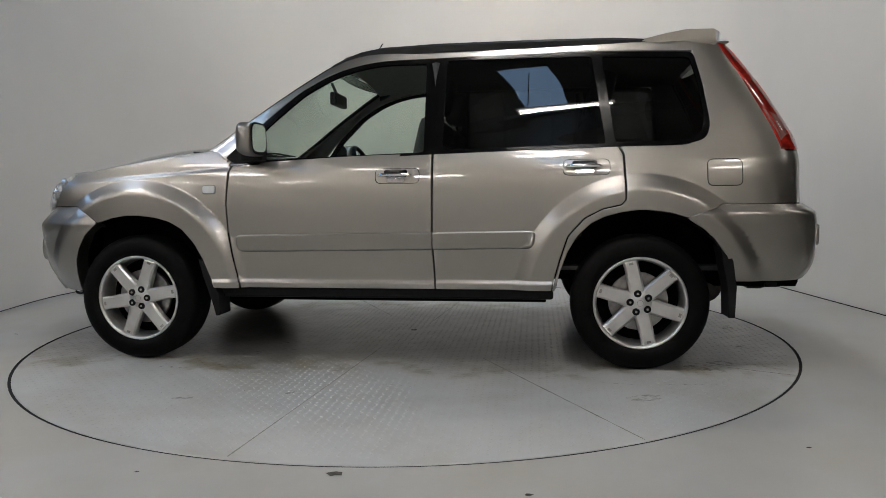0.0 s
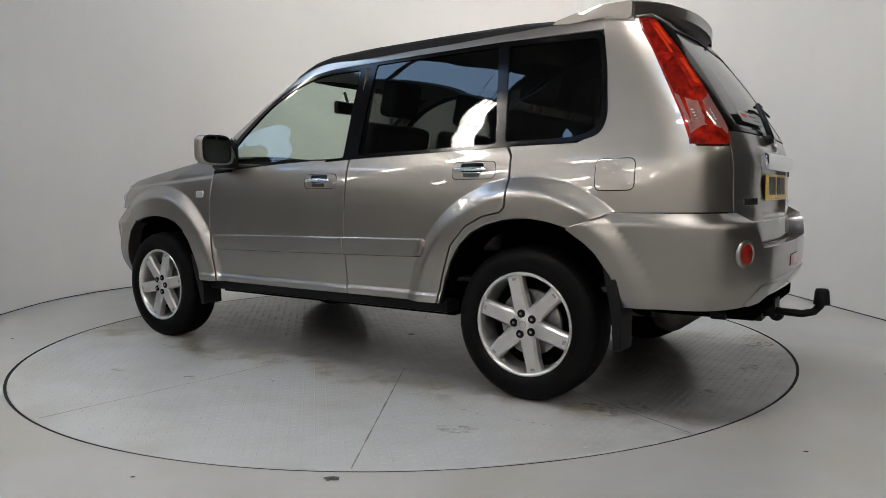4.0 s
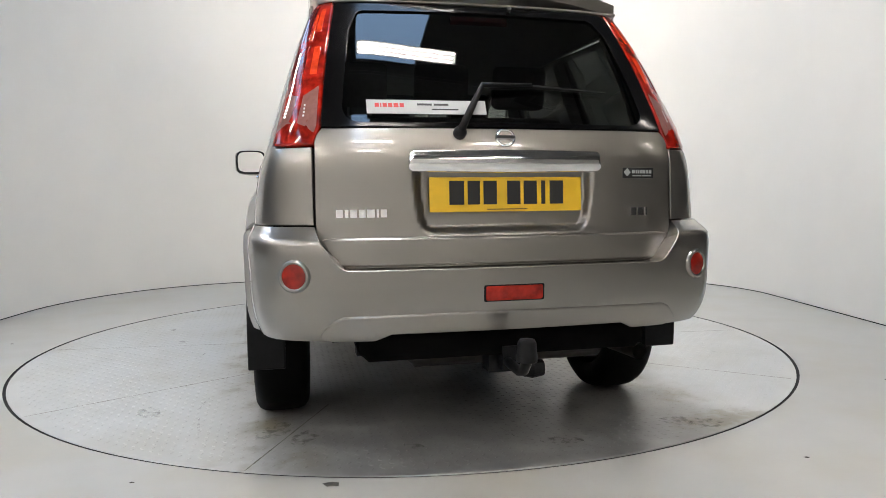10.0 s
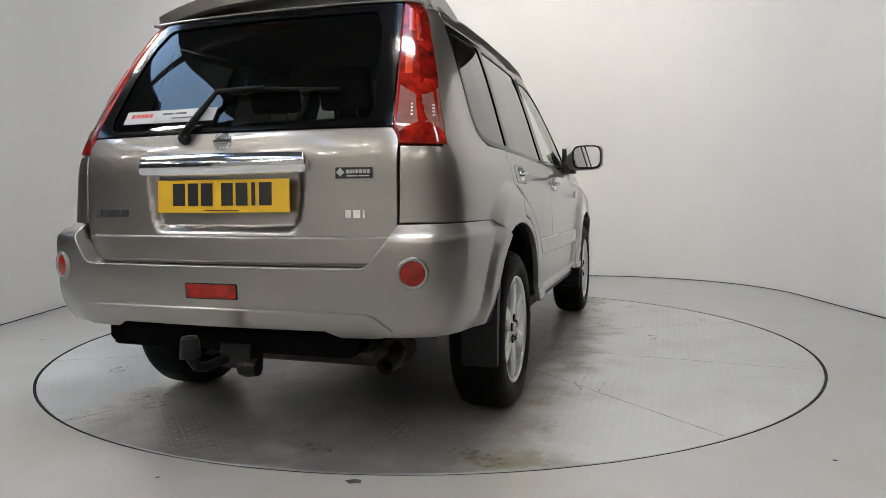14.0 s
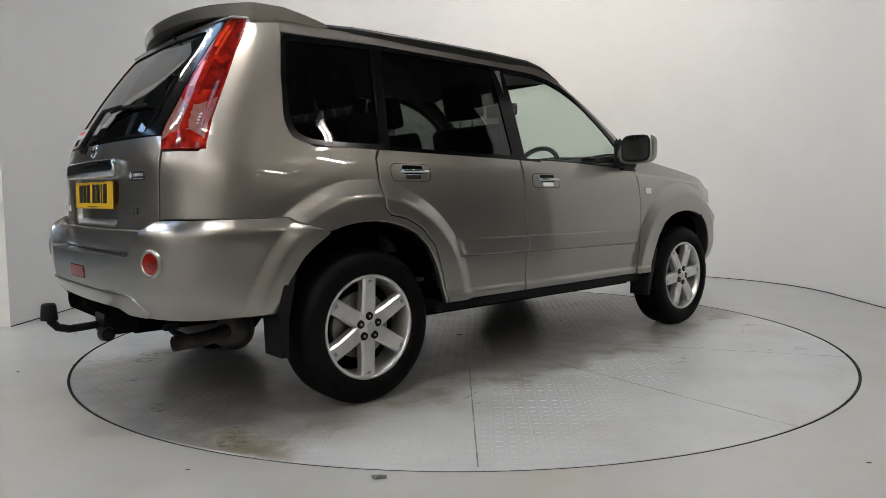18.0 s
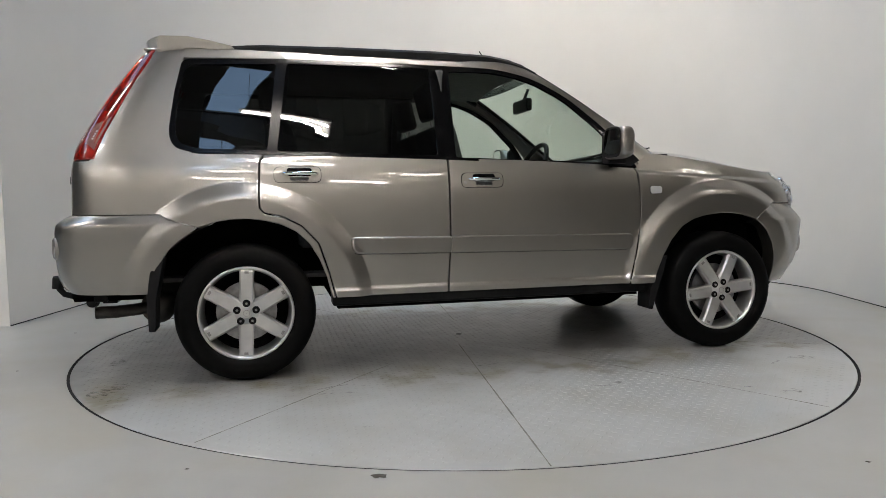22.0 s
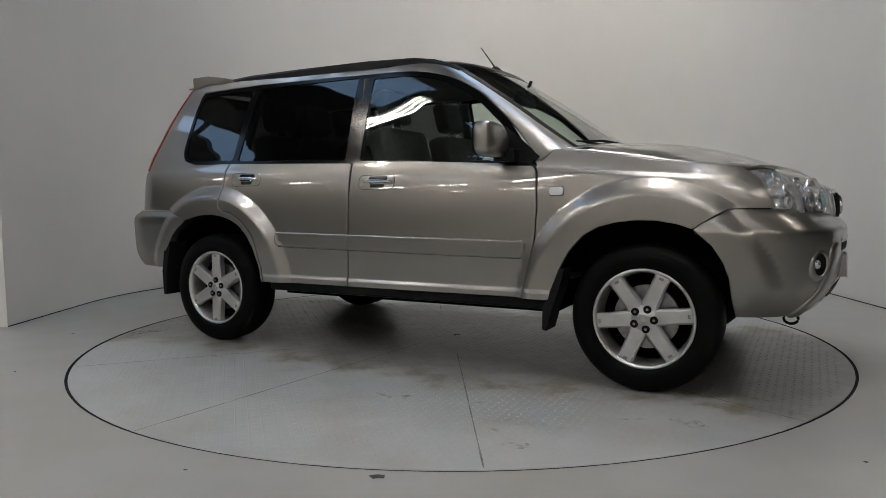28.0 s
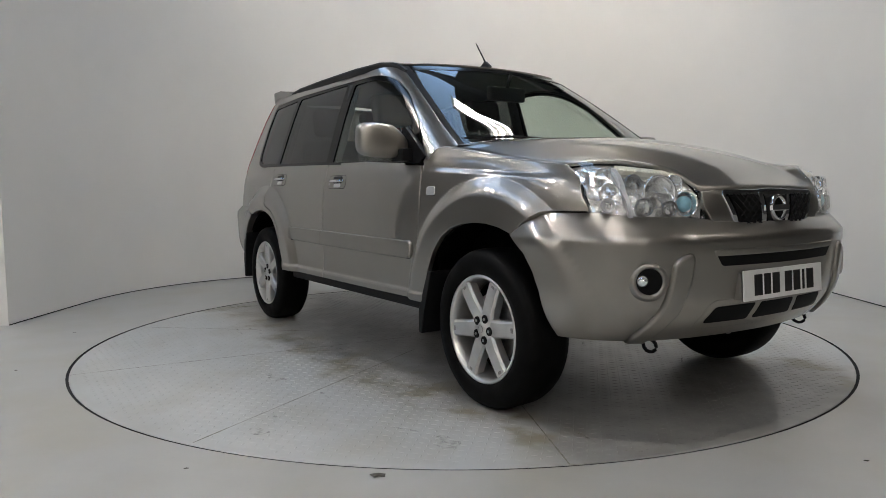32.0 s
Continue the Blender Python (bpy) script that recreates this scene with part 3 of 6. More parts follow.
def rounded(poly, r=0.02, steps=4):
    """Rounds the corners of an outline; a point may carry its own radius after its kind."""
    out, n = [], len(poly)
    for i in range(n):
        k, p = poly[i][0], Vector(poly[i][1:3])
        rad = poly[i][3] if len(poly[i]) > 3 else r
        a, b = poly[i - 1], poly[(i + 1) % n]
        if rad <= 0 or a[0] != k or b[0] != k:
            out.append((k, p.x, p.y))
            continue
        da, db = Vector(a[1:3]) - p, Vector(b[1:3]) - p
        pa, pb = p + da.normalized() * min(rad, da.length * 0.45), p + db.normalized() * min(rad, db.length * 0.45)
        for j in range(steps + 1):
            t = j / steps
            q = pa.lerp(p, t).lerp(p.lerp(pb, t), t)
            out.append((k, q.x, q.y))
    return out


def cut(skin, poly, inset=0.003, step=0.03, full=False):
    """An outline on the skin, in u and z, with close points and a small gap kept all round."""
    uz, n = [], len(poly)
    for i in range(n):
        (ka, *a), (kb, *b) = poly[i], poly[(i + 1) % n]
        m = max(1, int(math.dist(a[:2], b[:2]) / step)) if ka == kb else 1
        for j in range(m):
            t = j / m
            uz.append((skin.find(ka, a[0] + (b[0] - a[0]) * t if m > 1 or ka == kb else a[0], a[1] + (b[1] - a[1]) * t if ka == kb else a[1]),
                       a[1] + (b[1] - a[1]) * t if ka == kb else a[1]))
        if ka != kb:
            ua, ub = uz[-1][0], skin.find(kb, b[0], b[1])
            mm = max(1, int(abs(ub - ua) / step))
            for j in range(1, mm):
                uz.append((ua + (ub - ua) * j / mm, a[1] + (b[1] - a[1]) * j / mm))
    p = np.array(uz)
    p = p[np.linalg.norm(p - np.roll(p, 1, 0), axis=1) > 1e-5]
    if full:
        mid = 0.0 if p[:, 0].min() < 0.5 else skin.top
        on = np.flatnonzero(np.abs(p[:, 0] - mid) < 1e-3)
        keep = {on[np.argmax(p[on, 1])], on[np.argmin(p[on, 1])]}
        p = p[[i for i in range(len(p)) if i not in on or i in keep]]
        on = np.abs(p[:, 0] - mid) < 1e-3
        k = int(np.argmax(on & np.roll(on, 1)))
        p = np.roll(p, -k, 0)
        p = np.concatenate([p, np.stack([2 * mid - p[:, 0], p[:, 1]], -1)[::-1]])
        p = p[np.linalg.norm(p - np.roll(p, 1, 0), axis=1) > 1e-5]
    area = 0.5 * np.sum(p[:, 0] * np.roll(p[:, 1], -1) - np.roll(p[:, 0], -1) * p[:, 1])
    if area < 0:
        p = p[::-1]
    d0, d1 = p - np.roll(p, 1, 0), np.roll(p, -1, 0) - p
    d0, d1 = d0 / (np.linalg.norm(d0, axis=1, keepdims=True) + 1e-12), d1 / (np.linalg.norm(d1, axis=1, keepdims=True) + 1e-12)
    nn = np.stack([-(d0 + d1)[:, 1], (d0 + d1)[:, 0]], -1)
    nn /= np.linalg.norm(nn, axis=1, keepdims=True) + 1e-9
    return p + nn * inset


def fill(p, du=0.05, dz=0.035):
    """Fills an outline with a mesh of triangles that is fine enough to bend."""
    p = np.asarray(p, float)
    nx, nz = max(2, int(np.ptp(p[:, 0]) / du)), max(2, int(np.ptp(p[:, 1]) / dz))
    gx, gz = np.meshgrid(np.linspace(p[:, 0].min(), p[:, 0].max(), nx + 1), np.linspace(p[:, 1].min(), p[:, 1].max(), nz + 1))
    g = np.stack([gx.ravel(), gz.ravel()], -1)
    q = np.roll(p, -1, 0)
    inside, near = np.zeros(len(g), bool), np.full(len(g), 9.0)
    for (x0, y0), (x1, y1) in zip(p, q):
        if y0 != y1:
            inside ^= ((y0 > g[:, 1]) != (y1 > g[:, 1])) & (g[:, 0] < (x1 - x0) * (g[:, 1] - y0) / (y1 - y0) + x0)
        d = np.array((x1 - x0, y1 - y0))
        t = np.clip(((g - (x0, y0)) @ d) / (d @ d + 1e-15), 0, 1)
        near = np.minimum(near, np.linalg.norm(g - (x0, y0) - t[:, None] * d, axis=1))
    g = g[inside & (near > 0.3 * min(du, dz))]
    n = len(p)
    made = delaunay_2d_cdt([Vector(c) for c in np.concatenate([p, g])], [], [list(range(n))], 1, 1e-7)
    v = np.array([tuple(c) for c in made[0]])
    f, count = [], collections.Counter()
    for t in made[2]:
        x0, x1, x2 = v[t[0]], v[t[1]], v[t[2]]
        turn = (x1[0] - x0[0]) * (x2[1] - x0[1]) - (x1[1] - x0[1]) * (x2[0] - x0[0])
        if abs(turn) < 1e-12:
            continue
        f.append(list(t) if turn > 0 else list(t)[::-1])
    for t in f:
        for i in range(3):
            count[t[i], t[(i + 1) % 3]] += 1
    edges = [e for e in count if (e[1], e[0]) not in count]
    return v, f, edges


def panel(name, skin, poly, material, parent=CAR, label="", lift=0.0, deep=0.025, inset=0.0068, sides=(1, -1), r=0.02, du=0.03, dz=0.024, roll=0.004, bulge=None, full=False):
    """A piece of the skin with turned-in edges, on one or both sides of the car. Returns the pieces."""
    p = cut(skin, rounded(poly, r), inset, full=full)
    sides = (1,) if full else sides
    v, f, rim = fill(p, du, dz)
    pos, nor = skin.at(v[:, 0], v[:, 1]), skin.normal(v[:, 0], v[:, 1])
    pos = pos + nor * lift
    if bulge:
        def raised(q):
            return skin.at(q[:, 0], q[:, 1]) + skin.normal(q[:, 0], q[:, 1]) * (lift + bulge(q))[:, None]
        e = 1e-3
        pos = raised(v)
        bent = np.cross(raised(v + (e, 0)) - raised(v - (e, 0)), raised(v + (0, e)) - raised(v - (0, e)))
        bent /= np.linalg.norm(bent, axis=1, keepdims=True) + 1e-12
        nor = bent * np.sign(np.sum(bent * nor, axis=1, keepdims=True))
    n = len(v)
    # a rolled edge, then a flange that goes in
    ids = sorted({i for e in rim for i in e})
    row = {q: k for k, q in enumerate(ids)}
    out = np.zeros((n, 3))
    for a, b in rim:
        d = pos[b] - pos[a]
        o = np.cross((nor[a] + nor[b]) / 2, d)
        o /= np.linalg.norm(o) + 1e-12
        out[a] += o
        out[b] += o
    out = out[ids] / (np.linalg.norm(out[ids], axis=1, keepdims=True) + 1e-12)
    e0, en = pos[ids], nor[ids]
    r1 = e0 + out * roll * 0.7 - en * roll * 0.35
    r2 = e0 + out * roll - en * roll
    r3 = e0 + out * roll - en * deep
    verts = np.concatenate([pos, r1, r2, r3])
    norms = np.concatenate([nor, en * 0.7 + out * 0.7, out, out])
    norms /= np.linalg.norm(norms, axis=1, keepdims=True) + 1e-12
    m = len(ids)
    faces = list(f)
    for a, b in rim:
        i, j = row[a], row[b]
        faces += [(b, a, n + i, n + j), (n + j, n + i, n + m + i, n + m + j), (n + m + j, n + m + i, n + 2 * m + i, n + 2 * m + j)]
    made = []
    for s in sides:
        vv, ff = verts * (1, s, 1), [q if s > 0 else q[::-1] for q in faces]
        me = bpy.data.meshes.new(name)
        me.from_pydata(vv.tolist(), [], ff)
        probe = me.polygons[0].normal
        if probe.dot(Vector(norms[ff[0][0]] * (1, s, 1))) < 0:
            me.flip_normals()
        me.normals_split_custom_set_from_vertices((norms * (1, s, 1)).tolist())
        ob = link_mesh(name, me, material, parent[s] if isinstance(parent, dict) else parent, label)
        made.append(ob)
    return dict(zip(sides, made))


S, R, F = "s", "r", "f"

# outlines in side view: x, z
FRONT_DOOR = [(S, -0.288, 1.09), (S, -0.289, 0.65), (S, -0.303, 0.392), (S, 0.730, 0.392), (S, 0.765, 0.544), (S, 0.797, 0.691), (S, 0.806, 0.838),
              (S, 0.797, 1.0), (S, 0.77, 1.045), (S, 0.2, 1.075)]
REAR_DOOR = [(S, -1.205, 1.105), (S, -1.232, 1.06), (S, -1.237, 0.917), (S, -1.237, 0.84), (S, -1.214, 0.815), (S, -1.128, 0.797), (S, -1.041, 0.752),
             (S, -0.962, 0.665), (S, -0.918, 0.532), (S, -0.882, 0.392), (S, -0.303, 0.392), (S, -0.289, 0.65), (S, -0.288, 1.09)]
ARCH = {1: [(S, 0.872, 0.392), (S, 0.927, 0.542), (S, 0.975, 0.63), (S, 1.041, 0.704), (S, 1.11, 0.743), (S, 1.186, 0.764), (S, 1.28, 0.775), (S, 1.362, 0.774), (S, 1.45, 0.760), (S, 1.52, 0.737)],
        -1: [(S, -1.524, 0.751), (S, -1.44, 0.775), (S, -1.363, 0.786), (S, -1.29, 0.787), (S, -1.216, 0.777), (S, -1.14, 0.757), (S, -1.072, 0.724), (S, -1.01, 0.665), (S, -0.965, 0.591), (S, -0.93, 0.50), (S, -0.9, 0.392)]}
FENDER = ([(S, 0.730, 0.392), (S, 0.765, 0.544), (S, 0.797, 0.691), (S, 0.806, 0.838), (S, 0.797, 1.0), (S, 0.775, 1.05), (S, 0.80, 1.118), (S, 0.9, 1.112), (S, 1.1, 1.083), (S, 1.35, 1.045), (S, 1.55, 1.018), (S, 1.73, 1.000), (S, 1.757, 0.995),
           (S, 1.774, 0.955), (S, 1.808, 0.878), (S, 1.845, 0.828), (S, 1.655, 0.826), (S, 1.58, 0.78)] + ARCH[1][::-1])
QUARTER = ([(S, -1.205, 1.105), (S, -1.232, 1.06), (S, -1.237, 0.917), (S, -1.237, 0.84), (S, -1.214, 0.815), (S, -1.128, 0.797), (S, -1.041, 0.752),
            (S, -0.962, 0.665), (S, -0.918, 0.532), (S, -0.882, 0.392)] + ARCH[-1][::-1] + [(S, -1.667, 0.799), (S, -1.684, 0.812)])


def build_shell():
    doors_f = panel("front_door", BODY, FRONT_DOOR, PAINT, r=0.008, du=0.022, dz=0.009)
    doors_r = panel("rear_door", BODY, REAR_DOOR, PAINT, r=0.008, du=0.011, dz=0.008)
    panel("front_wing", BODY, FENDER, PAINT, r=0.012, inset=0.005, du=0.014, dz=0.008)
    lower = QUARTER + [(R, 0.632, 0.814, 0), (R, 0.632, 1.072, 0), (S, -2.0, 1.072, 0), (S, -1.962, 1.105, 0), (S, -1.64, 1.105, 0)]
    panel("rear_quarter_panel", BODY, lower, PAINT, r=0.008, du=0.010, dz=0.008)
    upper = [(S, -1.53, 1.10, 0), (S, -1.965, 1.10, 0), (S, -1.925, 1.20, 0), (S, -1.86, 1.33, 0), (S, -1.79, 1.47, 0), (S, -1.735, 1.56, 0), (S, -1.71, 1.615, 0), (S, -1.56, 1.622, 0), (S, -1.585, 1.575), (S, -1.625, 1.40), (S, -1.650, 1.205, 0.03), (S, -1.628, 1.132, 0.035)]
    panel("rear_pillar_panel", CABIN_SKIN, upper, PAINT, inset=-0.002, r=0.01)
    return doors_f, doors_r


DOORS_F, DOORS_R = build_shell()


def build_bumpers():
    rear = ([(R, 0.0, 0.672, 0), (R, 0.555, 0.672), (R, 0.625, 0.765), (R, 0.635, 0.812, 0), (S, -1.684, 0.812, 0), (S, -1.66, 0.80, 0), (S, -1.524, 0.751, 0), (S, -1.60, 0.70, 0), (S, -1.647, 0.658, 0), (S, -1.711, 0.57, 0), (S, -1.737, 0.447, 0)]
            + [(R, 0.60, 0.445, 0), (R, 0.45, 0.447), (R, 0.40, 0.470), (R, 0.0, 0.470, 0)])
    panel("rear_bumper", REAR_BUMP, rear, BUMPER_PAINT, inset=0.0, r=0.03, full=True, deep=0.085, du=0.018, dz=0.011)
    front = ([(F, 0.0, 0.79, 0), (F, 0.335, 0.79, 0), (F, 0.62, 0.822, 0), (S, 1.66, 0.822, 0), (S, 1.58, 0.775, 0), (S, 1.525, 0.738, 0), (S, 1.60, 0.672, 0), (S, 1.645, 0.60, 0), (S, 1.668, 0.534, 0), (S, 1.680, 0.43, 0), (S, 1.692, 0.36, 0)]
             + [(F, 0.55, 0.352, 0), (F, 0.0, 0.352, 0)])
    panel("front_bumper", FRONT_BUMP, front, BUMPER_PAINT, inset=0.0, r=0.02, full=True, deep=0.085, du=0.018, dz=0.011)


build_bumpers()


def build_tailgate():
    half = [(R, 0.0, 1.128, 0), (R, 0.60, 1.128, 0), (R, 0.624, 1.10, 0), (R, 0.626, 0.80, 0), (R, 0.62, 0.76), (R, 0.556, 0.678), (R, 0.0, 0.678, 0)]
    gate = tagged(new("tailgate"), "")
    gate.parent = CAR

    def hollow(v):
        """The pressed recess round the number plate, narrower towards its foot."""
        z = v[:, 1]
        half_width = np.interp(z, (0.79, 0.83, 0.92, 1.0), (0.285, 0.305, 0.322, 0.326))
        a = np.clip((half_width - np.abs(v[:, 0])) / 0.030, 0, 1)
        b = np.clip((z - 0.778) / 0.034, 0, 1) * np.clip((1.03 - z) / 0.02, 0, 1)
        t = a * b
        return -0.026 * t * t * (3 - 2 * t)
    panel("lower_panel", BODY, half, PAINT, gate, r=0.02, inset=0.001, full=True, du=0.011, dz=0.008, bulge=hollow)
    glass = [(R, 0.0, 1.132, 0), (R, 0.602, 1.132, 0), (R, 0.590, 1.25, 0), (R, 0.568, 1.40, 0), (R, 0.54, 1.55, 0), (R, 0.53, 1.61, 0), (R, 0.0, 1.61, 0)]
    panel("rear_window", CABIN_SKIN, glass, REAR_GLASS, gate, "dark tinted rear window", lift=-0.004, inset=0.0, deep=0.006, full=True)
    return gate


TAILGATE = build_tailgate()


def build_windows():
    front = [(S, -0.245, 1.085), (S, -0.245, 1.555), (S, 0.02, 1.556, 0.1), (S, 0.23, 1.505, 0.1), (S, 0.41, 1.405, 0.05), (S, 0.60, 1.235, 0.05), (S, 0.745, 1.055)]
    rear = [(S, -1.150, 1.112), (S, -1.085, 1.565), (S, -0.345, 1.57), (S, -0.335, 1.095)]
    quarter = [(S, -1.19, 1.118), (S, -1.135, 1.562), (S, -1.565, 1.545, 0.03), (S, -1.60, 1.40), (S, -1.621, 1.215, 0.04), (S, -1.600, 1.150, 0.035), (S, -1.52, 1.124, 0.04)]
    band = [(S, 0.80, 1.03), (S, -0.3, 1.075), (S, -1.2, 1.098), (S, -1.53, 1.105, 0.05), (S, -1.624, 1.130, 0.04), (S, -1.647, 1.20, 0.04), (S, -1.62, 1.40), (S, -1.583, 1.57, 0.03), (S, -1.1, 1.588), (S, -0.3, 1.583), (S, 0.04, 1.577, 0.12), (S, 0.26, 1.522, 0.1), (S, 0.44, 1.42, 0.05), (S, 0.63, 1.255, 0.05)]
    return front, rear, quarter, band


def frame_panel(name, skin, poly, holes, material, parent, lift, label=""):
    """A flat band round window openings: an outline with holes bridged by triangulation."""
    made = {}
    loops = [cut(skin, rounded(poly, 0.02), 0.0)] + [cut(skin, rounded(h, 0.02), 0.002)[::-1] for h in holes]
    bm = bmesh.new()
    for lp in loops:
        vs = [bm.verts.new((a, b, 0)) for a, b in lp]
        for i in range(len(vs)):
            bm.edges.new((vs[i], vs[(i + 1) % len(vs)]))
    bmesh.ops.triangle_fill(bm, use_beauty=True, edges=bm.edges[:], normal=(0, 0, 1))
    for axis, st in ((0, 0.06), (1, 0.05)):
        q = np.concatenate(loops)[:, axis]
        for c in np.arange(q.min() + st, q.max() - 0.01, st):
            co, no = [0, 0, 0], [0, 0, 0]
            co[axis], no[axis] = c, 1
            bmesh.ops.bisect_plane(bm, geom=bm.verts[:] + bm.edges[:] + bm.faces[:], plane_co=co, plane_no=no, dist=1e-6)
    bm.verts.index_update()
    v = np.array([(q.co.x, q.co.y) for q in bm.verts])
    f = [[q.index for q in fc.verts] for fc in bm.faces]
    bm.free()
    nor = skin.normal(v[:, 0], v[:, 1])
    pos = skin.at(v[:, 0], v[:, 1]) + nor * lift
    for s in (1, -1):
        me = bpy.data.meshes.new(name)
        me.from_pydata((pos * (1, s, 1)).tolist(), [], f)
        if me.polygons[0].normal.y * s < 0:
            me.flip_normals()
        me.normals_split_custom_set_from_vertices((nor * (1, s, 1)).tolist())
        ob = link_mesh(name, me, material, parent, label)
        so = ob.modifiers.new("thick", "SOLIDIFY")
        so.thickness, so.offset = 0.012, -1
        made[s] = ob
    return made


WIN_F, WIN_R, WIN_Q, BAND = build_windows()
frame_panel("window_surround", CABIN_SKIN, BAND, [WIN_F, WIN_R, WIN_Q], GLOSS_BLACK, CAR, 0.002, "black window surround with pillars")
panel("window", CABIN_SKIN, WIN_F, CLEAR, DOORS_F, "clear green-tinted door window", lift=-0.003, deep=0.003, roll=0.001, inset=-0.004)
panel("window", CABIN_SKIN, WIN_R, PRIVACY, DOORS_R, "dark privacy glass", lift=-0.003, deep=0.003, roll=0.001, inset=-0.004)
panel("quarter_window", CABIN_SKIN, WIN_Q, PRIVACY, CAR, "dark privacy glass", lift=-0.003, deep=0.003, roll=0.001, inset=-0.004)


def build_top():
    # windscreen and its pillars
    screen = [(F, 0.0, 1.115, 0), (F, 0.70, 1.115, 0), (F, 0.675, 1.25, 0), (F, 0.62, 1.45, 0), (F, 0.57, 1.60, 0), (F, 0.0, 1.615, 0)]
    panel("windscreen", CABIN_SKIN, screen, CLEAR, CAR, "clear raked windscreen", inset=0.0, lift=0.0, deep=0.004, roll=0.001, full=True)
    seal = [(F, 0.702, 1.112, 0), (F, 0.677, 1.25, 0), (F, 0.622, 1.45, 0), (F, 0.572, 1.60, 0), (F, 0.545, 1.60, 0), (F, 0.596, 1.45, 0), (F, 0.652, 1.25, 0), (F, 0.676, 1.112, 0)]
    panel("windscreen_seal", CABIN_SKIN, seal, SEAL, CAR, "black rubber seal beside the windscreen", lift=0.003, inset=0.0, deep=0.006, roll=0.001)
    panel("windscreen_band", CABIN_SKIN, [(F, 0.0, 1.613, 0), (F, 0.565, 1.60, 0), (F, 0.560, 1.572, 0), (F, 0.0, 1.585, 0)], GLOSS_BLACK, CAR, "black band along the top of the windscreen", lift=0.002, inset=0.0, deep=0.003, roll=0.0005, full=True)
    pillar = [(F, 0.705, 1.105, 0), (F, 0.68, 1.25, 0), (F, 0.625, 1.45, 0), (F, 0.575, 1.60, 0), (F, 0.56, 1.628, 0), (S, 0.06, 1.625, 0), (S, -1.57, 1.628, 0), (S, -1.58, 1.582, 0), (S, -1.1, 1.592), (S, -0.3, 1.587), (S, 0.04, 1.58, 0.1), (S, 0.265, 1.525, 0.1), (S, 0.445, 1.424, 0.05), (S, 0.635, 1.258, 0.05), (S, 0.81, 1.06, 0), (S, 0.86, 1.105, 0)]
    panel("roof_side_rail", CABIN_SKIN, pillar, PAINT, CAR, lift=0.003, inset=0.0)
    # roof: from the top of the windscreen to the tail
    rows, cols = [], np.linspace(-1, 1, 29)
    fronts = [CABIN_SKIN.at([CABIN_SKIN.find(F, abs(v) * 0.568, 1.612)], [1.612])[0][0] for v in cols]
    for i in range(25):
        t = i / 24
        row = []
        for v, fx in zip(cols, fronts):
            x = fx + (-1.765 - fx) * t
            half = 0.568 + 0.034 * min(1, t * 4) ** 0.6 - 0.02 * max(0, t - 0.85) / 0.15
            crest = 1.612 + (0.016 + 0.014 * (1 - abs(v) ** 3)) * min(1, t * 3.2) ** 0.65 - 0.012 * max(0, t - 0.7) / 0.3
            row.append((x, half * v, crest))
        rows.append(row)
    sheet("roof", rows[::-1], PAINT, CAR, thick=0.01)
    # bonnet: from the scuttle to the lamps and the grille
    front = [(0.0, 0.903), (0.15, 0.902), (0.30, 0.900), (0.375, 0.899), (0.392, 0.915), (0.412, 0.945), (0.432, 0.968), (0.47, 0.988), (0.58, 1.006), (0.655, 1.011)]
    edge = [BODY.at([BODY.find(F, y, z)], [z])[0] for y, z in front]
    edge.append(BODY.at([BODY.find(S, 1.765, 1.001)], [1.001])[0])
    edge = np.array(edge)
    rows = []
    ys = np.concatenate([np.linspace(0, 0.36, 7), np.linspace(0.38, 0.44, 5), np.linspace(0.47, edge[-1, 1], 8)])
    ys = np.concatenate([-ys[:0:-1], ys])
    def crest(x):
        return float(np.interp(x, (0.8, 0.9, 1.1, 1.35, 1.55, 1.73, 1.765), (1.118, 1.112, 1.083, 1.045, 1.018, 1.000, 0.997)))
    for i in range(29):
        t = i / 28
        xe = 0.90 + (edge[-1, 0] - 0.90) * t
        ze = crest(xe) + 0.003
        ye = float(BODY.at([BODY.find(S, xe, ze)], [ze])[0][1]) - 0.003
        zc = 1.162 + (0.903 - 1.162) * t ** 2.2
        row = []
        for y in ys:
            a = abs(y) / edge[-1, 1]
            fx, fz = np.interp(abs(y), edge[:, 1], edge[:, 0]), np.interp(abs(y), edge[:, 1], edge[:, 2])
            bx = 0.90 + 0.17 * (1 - a * a)
            w = a ** 2.6
            z = zc * (1 - w) + ze * w
            z += (fz + 0.002 - (0.903 * (1 - w) + (crest(edge[-1, 0]) + 0.003) * w)) * t ** 5
            row.append((bx + (fx - bx) * t, math.copysign(ye * a, y), z))
        rows.append(row)
    sheet("bonnet", rows[::-1], PAINT, CAR, thick=0.012)


build_top()


